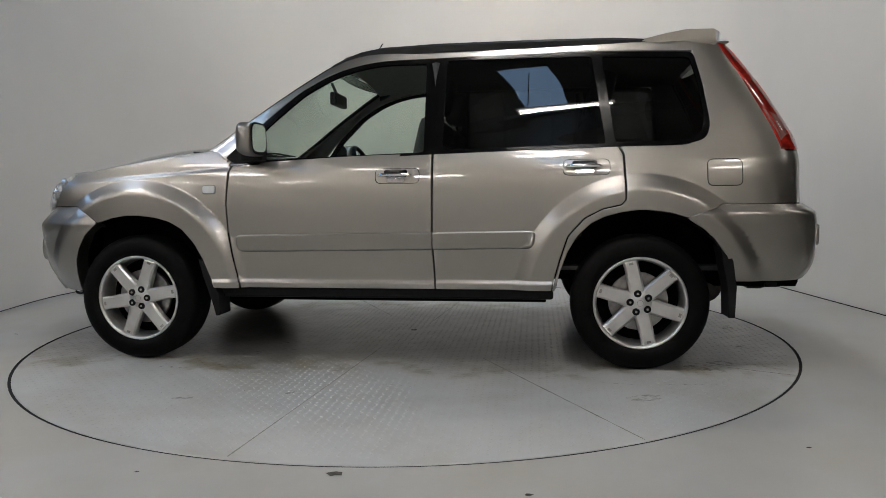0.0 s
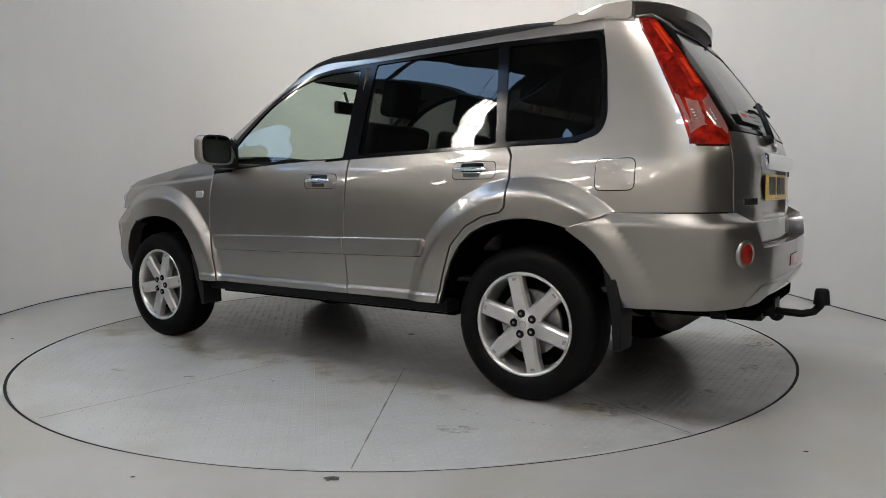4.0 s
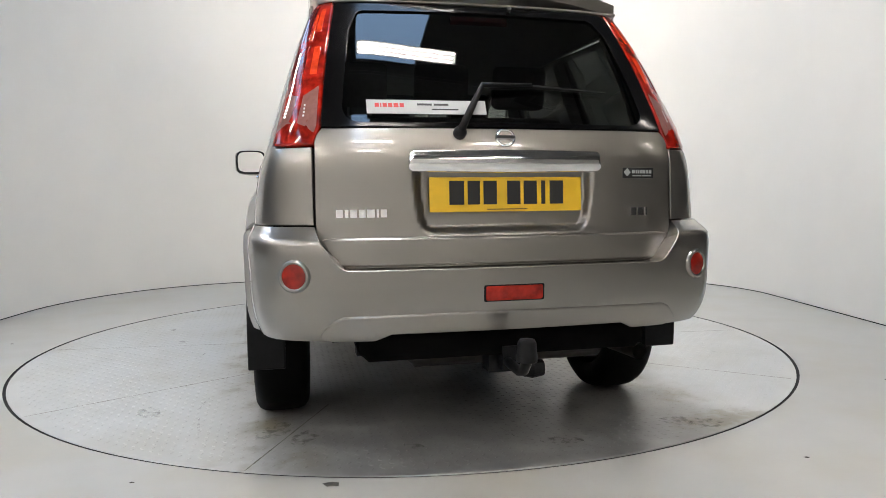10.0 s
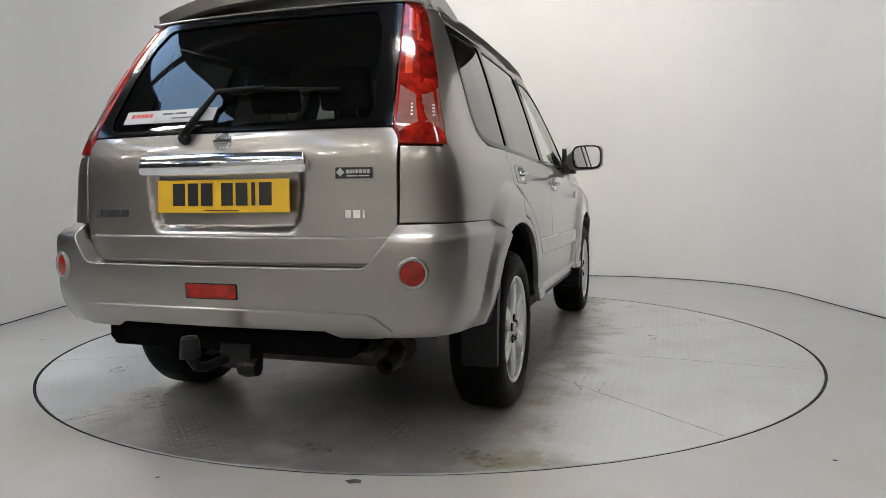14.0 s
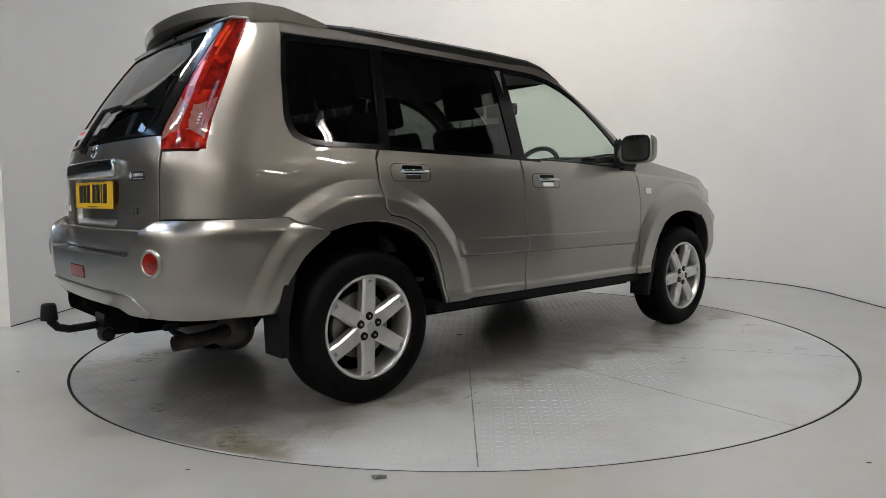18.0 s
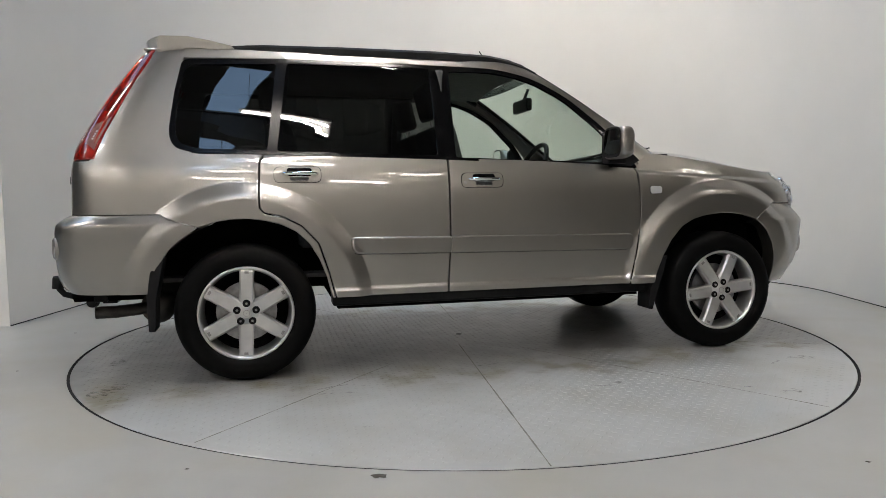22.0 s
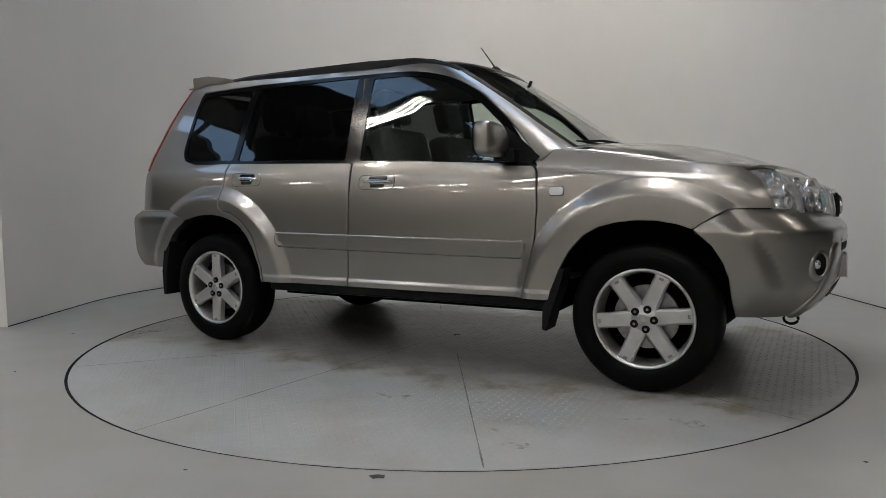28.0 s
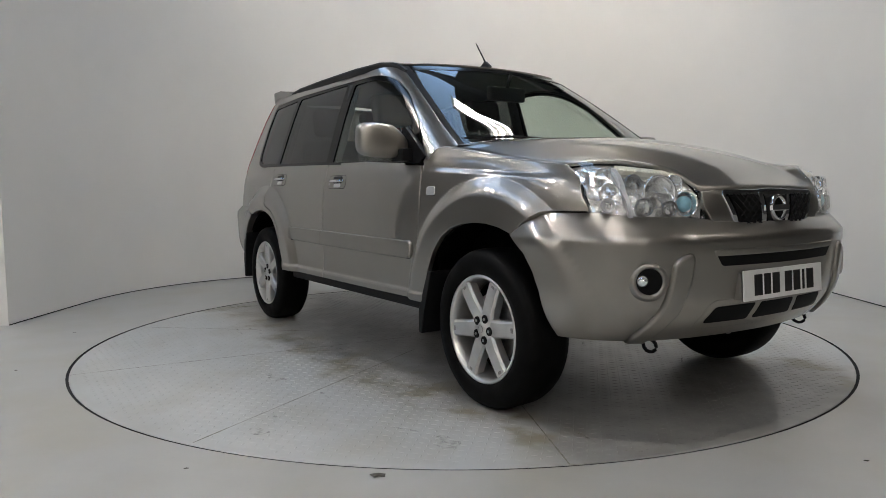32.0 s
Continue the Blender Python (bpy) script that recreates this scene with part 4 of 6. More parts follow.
# wheels
def build_wheel(m, turn):
    wheel = new("wheel")
    wheel.parent, wheel.matrix_basis = CAR, m
    bm = bmesh.new()
    prof = [(0.222, -0.195), (0.232, -0.205), (0.262, -0.212), (0.30, -0.208), (0.322, -0.192), (0.332, -0.165), (0.335, -0.11), (0.335, -0.05), (0.332, -0.028), (0.322, -0.008), (0.30, 0.006), (0.265, 0.010), (0.236, 0.004), (0.226, -0.006)]
    lathe(bm, prof, "y", 72)
    part("tyre", bm, RUBBER, wheel, "black rubber tyre", smooth=True)
    bm = bmesh.new()
    lathe(bm, [(0.228, -0.004), (0.226, 0.001), (0.219, 0.001), (0.212, -0.008), (0.205, -0.04), (0.200, -0.10), (0.200, -0.19)], "y", 72)
    part("rim", bm, ALLOY, wheel, "silver alloy rim", smooth=True)
    for k in range(6):
        bm = bmesh.new()
        rot = Matrix.Rotation(math.pi / 3 * k + radians(turn), 4, "Y")
        w = ((0.050, 0.038, -0.012), (0.10, 0.036, -0.007), (0.16, 0.034, -0.005), (0.20, 0.035, -0.006), (0.214, 0.038, -0.010))
        top = [[(s * hw, y, r) for s, dy in ((-1, 0), (-0.75, 1), (0.75, 1), (1, 0)) for y in (yy - (0.010 if dy == 0 else 0),)] for r, hw, yy in w]
        vs = [[bm.verts.new(rot @ Vector(q)) for q in row] for row in top]
        lo = [[bm.verts.new(rot @ Vector((q[0], -0.05, q[2]))) for q in (row[0], row[-1])] for row in top]
        for i in range(len(w) - 1):
            for j in range(3):
                bm.faces.new((vs[i][j], vs[i][j + 1], vs[i + 1][j + 1], vs[i + 1][j]))
            bm.faces.new((lo[i][0], vs[i][0], vs[i + 1][0], lo[i + 1][0]))
            bm.faces.new((vs[i][3], lo[i][1], lo[i + 1][1], vs[i + 1][3]))
        spoke = part("spoke", bm, ALLOY, wheel, smooth=False)
        bm = bmesh.new()
        box(bm, (-0.010, -0.012, 0.192), (0.010, -0.0048, 0.204), rot)
        part("spoke_slot", bm, STEEL, spoke, bevel=0.001)
    bm = bmesh.new()
    lathe(bm, [(0.001, -0.006), (0.03, -0.006), (0.033, -0.010), (0.06, -0.012), (0.068, -0.018), (0.07, -0.06)], "y", 36)
    part("hub", bm, ALLOY, wheel, smooth=True)
    bm = bmesh.new()
    lathe(bm, [(0.001, -0.001), (0.022, -0.001), (0.027, -0.004), (0.028, -0.008)], "y", 24)
    part("centre_cap", bm, ALLOY, wheel, "silver centre cap with round emblem", smooth=True)
    bm = bmesh.new()
    lathe(bm, [(0.014, 0.0005), (0.016, 0.0005), (0.016, -0.001)], "y", 24)
    part("emblem", bm, STEEL, wheel)
    for k in range(5):
        a = 2 * math.pi * k / 5 + 0.3 - radians(turn)
        bm = bmesh.new()
        mm = Matrix.Translation((0.047 * math.cos(a), 0, 0.047 * math.sin(a)))
        lathe(bm, [(0.001, -0.0052), (0.014, -0.0052), (0.0175, -0.0062), (0.0185, -0.010), (0.0185, -0.02)], "y", 16, mm)
        hole = part("nut_recess", bm, SEAL, wheel)
        bm = bmesh.new()
        lathe(bm, [(0.001, -0.002), (0.005, -0.002), (0.0065, -0.004), (0.0065, -0.008)], "y", 6, mm)
        part("wheel_nut", bm, STEEL, hole)
    bm = bmesh.new()
    lathe(bm, [(0.05, -0.075), (0.145, -0.075), (0.145, -0.095), (0.05, -0.095)], "y", 40)
    part("brake_disc", bm, STEEL, wheel)
    bm = bmesh.new()
    lathe(bm, [(0.001, -0.11), (0.20, -0.11)], "y", 32)
    part("brake_shield", bm, UNDERBODY, wheel)
    return wheel


for ax, lt, rt in zip(AXLES, (-20, 13), (-23, -2)):
    build_wheel(pose(ax, 0.852, HUB), lt)
    build_wheel(pose(ax, -0.852, HUB) @ Matrix.Rotation(math.pi, 4, "Z"), rt)


def build_underbody():
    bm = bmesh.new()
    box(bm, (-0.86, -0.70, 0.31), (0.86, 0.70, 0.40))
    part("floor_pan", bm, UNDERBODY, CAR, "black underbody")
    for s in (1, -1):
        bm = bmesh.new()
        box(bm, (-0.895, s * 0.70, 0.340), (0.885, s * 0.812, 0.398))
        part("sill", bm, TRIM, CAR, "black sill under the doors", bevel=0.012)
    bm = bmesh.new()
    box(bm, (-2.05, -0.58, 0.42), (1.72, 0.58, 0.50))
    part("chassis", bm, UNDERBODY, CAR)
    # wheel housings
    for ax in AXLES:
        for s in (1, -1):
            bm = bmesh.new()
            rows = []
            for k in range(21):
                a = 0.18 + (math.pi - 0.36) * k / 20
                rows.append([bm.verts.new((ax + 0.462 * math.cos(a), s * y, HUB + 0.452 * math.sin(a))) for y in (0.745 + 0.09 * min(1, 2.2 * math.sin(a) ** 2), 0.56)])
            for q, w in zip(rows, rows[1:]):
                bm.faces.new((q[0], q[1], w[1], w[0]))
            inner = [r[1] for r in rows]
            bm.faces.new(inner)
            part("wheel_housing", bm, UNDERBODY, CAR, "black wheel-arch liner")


build_underbody()


# ---- the car's outer parts ----
def rect(kind, a0, a1, z0, z1, r=0.02):
    return [(kind, a0, z0, r), (kind, a1, z0, r), (kind, a1, z1, r), (kind, a0, z1, r)]


def skin_point(skin, kind, a, z, s=1, lift=0.0):
    u = np.array([skin.find(kind, a, z)])
    p, n = skin.at(u, np.array([z]))[0], skin.normal(u, np.array([z]))[0]
    if (kind == "s" and n[1] < 0) or (kind == "r" and n[0] > 0) or (kind == "f" and n[0] < 0):
        n = -n
    p = p + n * lift
    return Vector((p[0], p[1] * s, p[2])), Vector((n[0], n[1] * s, n[2]))


def frame_at(p, n):
    """A pose at p whose z looks along n and whose y is as upright as can be."""
    z = n.normalized()
    x = Vector((0, 0, 1)).cross(z).normalized()
    y = z.cross(x)
    return Matrix.Translation(p) @ Matrix((x, y, z)).transposed().to_4x4()


def disc(bm, m, profile, segs=28):
    lathe(bm, profile, "z", segs, m)


def bars(name, m, words, height, material, parent, label="", thick=0.0015):
    """A row of plain upright bars for letters: widths and gaps in metres, in the plane of m."""
    x = -sum(words) / 2
    for i, w in enumerate(words):
        if i % 2 == 0:
            bm = bmesh.new()
            box(bm, (x, -height / 2, 0), (x + w, height / 2, thick), m)
            part(name, bm, material, parent, label)
        x += w


def build_side_details():
    # handles: a recessed cup with a chrome bar
    for doors, x0, x1, z0, z1 in ((DOORS_F, -0.225, 0.004, 0.930, 1.007), (DOORS_R, -1.166, -0.938, 0.960, 1.039)):
        ring = panel("handle_surround", BODY, rect(S, x0, x1, z0, z1, 0.03), SEAL, doors, "thin dark line round the handle", lift=0.0008, inset=0.0, deep=0.003, roll=0.0005)
        panel("handle_plate", BODY, rect(S, x0, x1, z0, z1, 0.03), PAINT, doors, lift=0.0022, inset=0.0035, deep=0.004, roll=0.0015)
        xm, zm = (x0 + x1) / 2 + 0.012, (z0 + z1) / 2
        panel("handle_cup", BODY, rect(S, xm - 0.062, xm + 0.055, zm - 0.006, zm + 0.031, 0.012), GLOSS_BLACK, doors, "dark handle recess", lift=0.0035, inset=0.0, deep=0.004, roll=0.001)
        panel("handle_lower_cup", BODY, rect(S, xm - 0.048, xm + 0.040, zm - 0.030, zm - 0.008, 0.010), CHROME, doors, lift=0.0035, inset=0.0, deep=0.004, roll=0.001)
        for s in (1, -1):
            bm = bmesh.new()
            p, n = skin_point(BODY, S, xm, zm + 0.002, s, 0.018)
            m = frame_at(p, n)
            prof = [(-0.088, -0.004), (-0.070, 0.006), (-0.03, 0.011), (0.03, 0.011), (0.070, 0.006), (0.088, -0.004)]
            rows = []
            for px, pz in prof:
                h = 0.009 if abs(px) < 0.08 else 0.006
                rows.append([bm.verts.new(m @ Vector((px, y, pz + dz))) for y, dz in ((-h, -0.004), (-h * 0.6, 0.003), (h * 0.6, 0.003), (h, -0.004), (0, -0.012))])
            for a, b in zip(rows, rows[1:]):
                for k in range(5):
                    bm.faces.new((a[k], a[(k + 1) % 5], b[(k + 1) % 5], b[k]))
            bm.faces.new(rows[0])
            bm.faces.new(rows[-1][::-1])
            part("handle", bm, CHROME, doors[s], "chrome door handle", smooth=True)
    for s in (1, -1):
        bm = bmesh.new()
        p, n = skin_point(BODY, S, -0.205, 0.955, s, 0.004)
        disc(bm, frame_at(p, n), [(0.0005, 0.002), (0.008, 0.002), (0.009, 0)], 14)
        part("lock", bm, STEEL, DOORS_F[s])

    strip_f = [(S, -0.282, 0.606, 0.004), (S, 0.735, 0.594, 0.025), (S, 0.742, 0.664, 0.02), (S, -0.282, 0.676, 0.004)]
    strip_r = [(S, -0.790, 0.614, 0.025), (S, -0.296, 0.606, 0.004), (S, -0.296, 0.676, 0.004), (S, -0.798, 0.682, 0.02)]
    for doors, strip in ((DOORS_F, strip_f), (DOORS_R, strip_r)):
        # dark strip, wider below: the joint plus the moulding's shade put into colour
        joint = [(k, x, z - (0.011 if z < 0.64 else 0.002), r) for k, x, z, r in strip]
        panel("moulding_joint_shade", BODY, joint, SEAL, doors, "thin dark strip for the joint and the shade under the rubbing strip", lift=0.0012, inset=0.0, deep=0.003, roll=0.0006)
        panel("side_moulding", BODY, strip, BUMPER_PAINT, doors, "painted rubbing strip", lift=0.019, inset=0.0, deep=0.022, roll=0.009, dz=0.012)
    # fuel flap on the left, repeaters on both wings
    flap = rect(S, -1.785, -1.621, 0.902, 1.032, 0.03)
    panel("fuel_flap_gap", BODY, flap, SEAL, CAR, "dark gap round the fuel flap", lift=0.0006, inset=0.0, deep=0.002, roll=0.0005, sides=(1,))
    panel("fuel_flap", BODY, flap, PAINT, CAR, "rounded square fuel flap", lift=0.0018, inset=0.005, deep=0.003, roll=0.0015, sides=(1,))
    rep = panel("side_repeater", BODY, rect(S, 0.864, 0.936, 0.888, 0.931, 0.012), SEAL, CAR, "small clear side indicator", lift=0.001, inset=0.0, deep=0.006, roll=0.001)
    panel("repeater_lens", BODY, rect(S, 0.868, 0.932, 0.892, 0.927, 0.010), LAMP_DARK, rep, lift=0.006, inset=0.0, deep=0.006, roll=0.003)
    # mirrors
    for s in (1, -1):
        mir = tagged(new("door_mirror"), "painted door mirror on a black foot")
        mir.parent = CAR
        bm = bmesh.new()
        rows = []
        for yy, x0, x1, z0, z1 in ((0.792, 0.600, 0.656, 1.082, 1.155), (0.820, 0.588, 0.662, 1.077, 1.186), (0.852, 0.576, 0.665, 1.074, 1.216), (0.878, 0.570, 0.666, 1.072, 1.232), (0.96, 0.566, 0.664, 1.073, 1.240), (1.02, 0.568, 0.656, 1.082, 1.238), (1.040, 0.572, 0.645, 1.096, 1.226), (1.048, 0.580, 0.632, 1.112, 1.210)):
            cx, cz, hx, hz = (x0 + x1) / 2, (z0 + z1) / 2, (x1 - x0) / 2, (z1 - z0) / 2
            row = []
            for k in range(20):
                a = 2 * math.pi * k / 20
                c, d = math.cos(a), math.sin(a)
                px = hx * math.copysign(abs(c) ** (0.75 if c > 0 else 0.35), c)
                row.append(bm.verts.new((cx + px, s * yy, cz + hz * math.copysign(abs(d) ** 0.5, d))))
            rows.append(row)
        for a, b in zip(rows, rows[1:]):
            for k in range(20):
                bm.faces.new((a[k], a[(k + 1) % 20], b[(k + 1) % 20], b[k]))
        bm.faces.new(rows[0])
        bm.faces.new(rows[-1])
        part("housing", bm, PAINT, mir, smooth=True)
        bm = bmesh.new()
        vs = []
        for k in range(24):
            a = 2 * math.pi * k / 24
            c, d = math.cos(a), math.sin(a)
            vs.append(bm.verts.new((0.5645, s * (0.945 + 0.086 * math.copysign(abs(c) ** 0.5, c)), 1.162 + 0.068 * math.copysign(abs(d) ** 0.5, d))))
        bm.faces.new(vs if s > 0 else vs[::-1])
        rim = [bm.verts.new((0.5658, s * (0.945 + 0.098 * math.copysign(abs(math.cos(2 * math.pi * k / 24)) ** 0.5, math.cos(2 * math.pi * k / 24))),
                             1.160 + 0.080 * math.copysign(abs(math.sin(2 * math.pi * k / 24)) ** 0.5, math.sin(2 * math.pi * k / 24)))) for k in range(24)]
        bezel = bmesh.new()
        ring = [bezel.verts.new(v.co) for v in rim]
        bezel.faces.new(ring if s > 0 else ring[::-1])
        for v in rim:
            bm.verts.remove(v)
        part("mirror_bezel", bezel, TRIM, mir, "black bezel round the mirror glass")
        part("mirror_glass", bm, MIRROR_FACE, mir, "mirror glass")
        bm = bmesh.new()
        bm_prism(bm, [(0.60, 1.055), (0.76, 1.050), (0.80, 1.075), (0.70, 1.16), (0.62, 1.225), (0.60, 1.20)], s * 0.775, s * 0.80, "xz")
        box(bm, (0.59, s * 0.79, 1.055), (0.70, s * 0.86, 1.115))
        part("foot", bm, TRIM, mir, "black mirror foot", bevel=0.006)
    # roof bars, aerial
    for s in (1, -1):
        bm = bmesh.new()
        path = [(-1.36, 1.638, 0.583), (-1.2, 1.648, 0.590), (-0.8, 1.652, 0.592), (-0.3, 1.651, 0.590), (0.0, 1.642, 0.582), (0.12, 1.624, 0.576), (0.20, 1.598, 0.572), (0.28, 1.560, 0.575)]
        rows = []
        for x, z, y in path:
            rows.append([bm.verts.new((x, s * (y + dy), z + dz)) for dy, dz in ((-0.022, -0.035), (-0.020, 0.004), (-0.008, 0.014), (0.010, 0.012), (0.020, 0.0), (0.022, -0.035))])
        for a, b in zip(rows, rows[1:]):
            for k in range(6):
                bm.faces.new((a[k], a[(k + 1) % 6], b[(k + 1) % 6], b[k]))
        bm.faces.new(rows[0])
        bm.faces.new(rows[-1])
        part("roof_bar", bm, TRIM, CAR, "black roof bar", smooth=False)
    bm = bmesh.new()
    lathe(bm, [(0.0005, 0.03), (0.010, 0.028), (0.020, 0.012), (0.030, 0.0), (0.030, -0.02)], "z", 16, pose(0.225, 0, 1.648) @ Matrix.Diagonal((1.6, 0.9, 1, 1)))
    aerial = part("aerial", bm, TRIM, CAR, "black roof aerial", smooth=True)
    bm = bmesh.new()
    tube_along(bm, [(0.225, 0, 1.668), (0.20, 0, 1.705), (0.13, 0, 1.80)], [0.006, 0.0045, 0.003], 8)
    part("rod", bm, TRIM, aerial)
    # mud flaps
    for s in (1, -1):
        bm = bmesh.new()
        bm_prism(bm, [(-1.735, 0.57), (-1.665, 0.655), (-1.69, 0.54), (-1.715, 0.42), (-1.72, 0.27), (-1.752, 0.27), (-1.755, 0.42)], s * 0.735, s * 0.872, "xz")
        part("mud_flap", bm, TRIM, CAR, "black plastic mud flap", bevel=0.006)
        bm = bmesh.new()
        bm_prism(bm, [(0.955, 0.545), (0.925, 0.545), (0.88, 0.43), (0.845, 0.36), (0.842, 0.25), (0.868, 0.245), (0.89, 0.36), (0.93, 0.46)], s * 0.735, s * 0.868, "xz")
        part("mud_flap", bm, TRIM, CAR, "black plastic mud flap", bevel=0.006)


build_side_details()


def build_rear_details():
    # tail lamps
    inner = [(R, 0.630, 1.076, 0), (R, 0.606, 1.135, 0), (R, 0.594, 1.25, 0), (R, 0.572, 1.40, 0), (R, 0.544, 1.55, 0), (R, 0.530, 1.622, 0)]
    outer = [(S, -1.712, 1.620, 0), (S, -1.738, 1.56, 0), (S, -1.793, 1.47, 0), (S, -1.863, 1.33, 0), (S, -1.928, 1.20, 0), (S, -1.968, 1.10, 0), (S, -1.972, 1.076, 0)]
    lamp = panel("tail_lamp", CABIN_SKIN, inner + outer, RED, CAR, "tall red tail lamp with a smoked lower part", lift=0.005, inset=0.006, deep=0.04, roll=0.008)

    def lens(name, z0, z1, a, b, material, lift=0.0062):
        """A strip of the lamp between two shares of its width."""
        pts = []
        ins, outs = [(q[2], CABIN_SKIN.find(q[0], q[1], q[2])) for q in inner], [(q[2], CABIN_SKIN.find(q[0], q[1], q[2])) for q in outer]
        zi, ui = zip(*ins)
        zo, uo = zip(*outs[::-1])
        def u_at(z, k):
            lo, hi = float(np.interp(z, zi, ui)), float(np.interp(z, zo, uo))
            return lo + (hi - lo) * k
        zs = np.linspace(z0, z1, 8)
        loop = [(u_at(z, a), z) for z in zs] + [(u_at(z, b), z) for z in zs[::-1]]
        v, f, rim = fill(np.array(loop), 0.04, 0.03)
        nor = CABIN_SKIN.normal(v[:, 0], v[:, 1])
        pos = CABIN_SKIN.at(v[:, 0], v[:, 1]) + nor * lift
        for s in (1, -1):
            me = bpy.data.meshes.new(name)
            me.from_pydata((pos * (1, s, 1)).tolist(), [], f)
            if me.polygons[0].normal.dot(Vector(nor[f[0][0]] * (1, s, 1))) < 0:
                me.flip_normals()
            me.normals_split_custom_set_from_vertices((nor * (1, s, 1)).tolist())
            ob = link_mesh(name, me, material, lamp[s])
            so = ob.modifiers.new("thick", "SOLIDIFY")
            so.thickness, so.offset = 0.003, -1
    lens("smoked_lens", 1.115, 1.275, 0.06, 0.96, PINK)
    for q in range(4):
        lens("reversing_rib", 1.168 + 0.012 * q, 1.174 + 0.012 * q, 0.30, 0.78, LAMP_DARK, 0.0072)
    lens("indicator_lens", 1.32, 1.425, 0.14, 0.30, AMBER)
    lens("stop_lens", 1.285, 1.43, 0.48, 0.95, RED_DARK)
    lens("upper_lens", 1.49, 1.585, 0.20, 0.36, AMBER)
    lens("upper_stop_lens", 1.45, 1.56, 0.42, 0.50, AMBER)
    lens("dark_lens", 1.45, 1.60, 0.56, 0.95, RED_DARK)
    # black edge of the rear window
    edge = [(R, 0.600, 1.134, 0), (R, 0.588, 1.25, 0), (R, 0.566, 1.40, 0), (R, 0.538, 1.55, 0), (R, 0.528, 1.61, 0), (R, 0.0, 1.61, 0), (R, 0.0, 1.585, 0), (R, 0.45, 1.578, 0.02), (R, 0.490, 1.50, 0.02), (R, 0.52, 1.30, 0), (R, 0.535, 1.18, 0.03), (R, 0.50, 1.148, 0.03), (R, 0.0, 1.148, 0), (R, 0.0, 1.134, 0)]
    panel("window_border", CABIN_SKIN, edge[:5] + edge[5:7] + edge[7:13] + edge[13:], GLOSS_BLACK, TAILGATE, "black border of the rear window", lift=0.0025, inset=0.0, deep=0.002, roll=0.0005)
    # lower ledge of the tailgate
    panel("lower_ledge", BODY, [(R, 0.0, 0.765, 0), (R, 0.60, 0.765, 0), (R, 0.556, 0.690, 0.02), (R, 0.0, 0.690, 0)], PAINT, TAILGATE, lift=0.010, inset=0.0, deep=0.015, roll=0.010, full=True)
    # plate and chrome bar
    m = frame_at(Vector((-2.156, 0, 0.911)), Vector((-1, 0, 0.03)))
    bm = bmesh.new()
    box(bm, (-0.264, -0.057, 0), (0.264, 0.057, 0.006), m)
    plate = part("number_plate", bm, YELLOW, TAILGATE, "yellow number plate with plain dark bars", bevel=0.002)
    mm = m @ Matrix.Translation((0, 0.006, 0.0062))
    bars("plate_bar", mm, [0.050, 0.012, 0.042, 0.012, 0.046, 0.036, 0.046, 0.012, 0.046, 0.016, 0.014, 0.016, 0.048], 0.078, BLACK_PRINT, plate)
    bars("plate_small_print", m @ Matrix.Translation((0, -0.049, 0.0062)), [0.14], 0.003, BLACK_PRINT, plate)
    chrome = [(R, 0.0, 1.050, 0), (R, 0.318, 1.046, 0.008), (R, 0.322, 0.990, 0.008), (R, 0.0, 0.986, 0)]
    bar = panel("chrome_bar", BODY, chrome, CHROME, TAILGATE, "chrome bar over the number plate", lift=0.026, inset=0.0, deep=0.03, roll=0.012, full=True, dz=0.006,
                bulge=lambda v: 0.010 * np.clip(1 - ((v[:, 1] - 1.018) / 0.033) ** 2, 0, 1))
    # emblem, badges and wording as plain shapes
    p, n = skin_point(BODY, R, 0.0, 1.098, 1, 0.002)
    m = frame_at(p, n)
    bm = bmesh.new()
    lathe(bm, [(0.024, 0.0), (0.025, 0.005), (0.029, 0.006), (0.032, 0.0)], "z", 32, m @ Matrix.Diagonal((1.1, 1, 1, 1)))
    emb = part("emblem", bm, CHROME, TAILGATE, "chrome ring emblem", smooth=True)
    bm = bmesh.new()
    box(bm, (-0.034, -0.007, 0.0), (0.034, 0.007, 0.007), m)
    part("emblem_bar", bm, CHROME, emb, bevel=0.002)
    p, n = skin_point(BODY, R, 0.483, 0.853, 1, 0.001)
    bars("model_lettering", frame_at(p, n), [0.022, 0.006, 0.012, 0.006, 0.022, 0.005, 0.022, 0.005, 0.024, 0.006, 0.007, 0.006, 0.020], 0.026, CHROME, TAILGATE, "chrome lettering as plain bars", 0.004)
    p, n = skin_point(BODY, R, 0.492, 0.848, -1, 0.001)
    bars("engine_lettering", frame_at(p, n), [0.020, 0.007, 0.024, 0.008, 0.006], 0.026, CHROME, TAILGATE, "small chrome lettering as plain bars", 0.004)
    p, n = skin_point(BODY, R, 0.489, 0.982, -1, 0.001)
    m = frame_at(p, n)
    bm = bmesh.new()
    box(bm, (-0.063, -0.018, 0), (0.063, 0.018, 0.003), m)
    badge = part("badge", bm, BLACK_PRINT, TAILGATE, "small black badge with a white diamond and bars", bevel=0.001)
    bm = bmesh.new()
    box(bm, (-0.010, -0.010, 0), (0.010, 0.010, 0.0012), m @ Matrix.Translation((-0.046, 0.002, 0.003)) @ Matrix.Rotation(radians(45), 4, "Z"))
    part("badge_diamond", bm, WHITE_PRINT, badge)
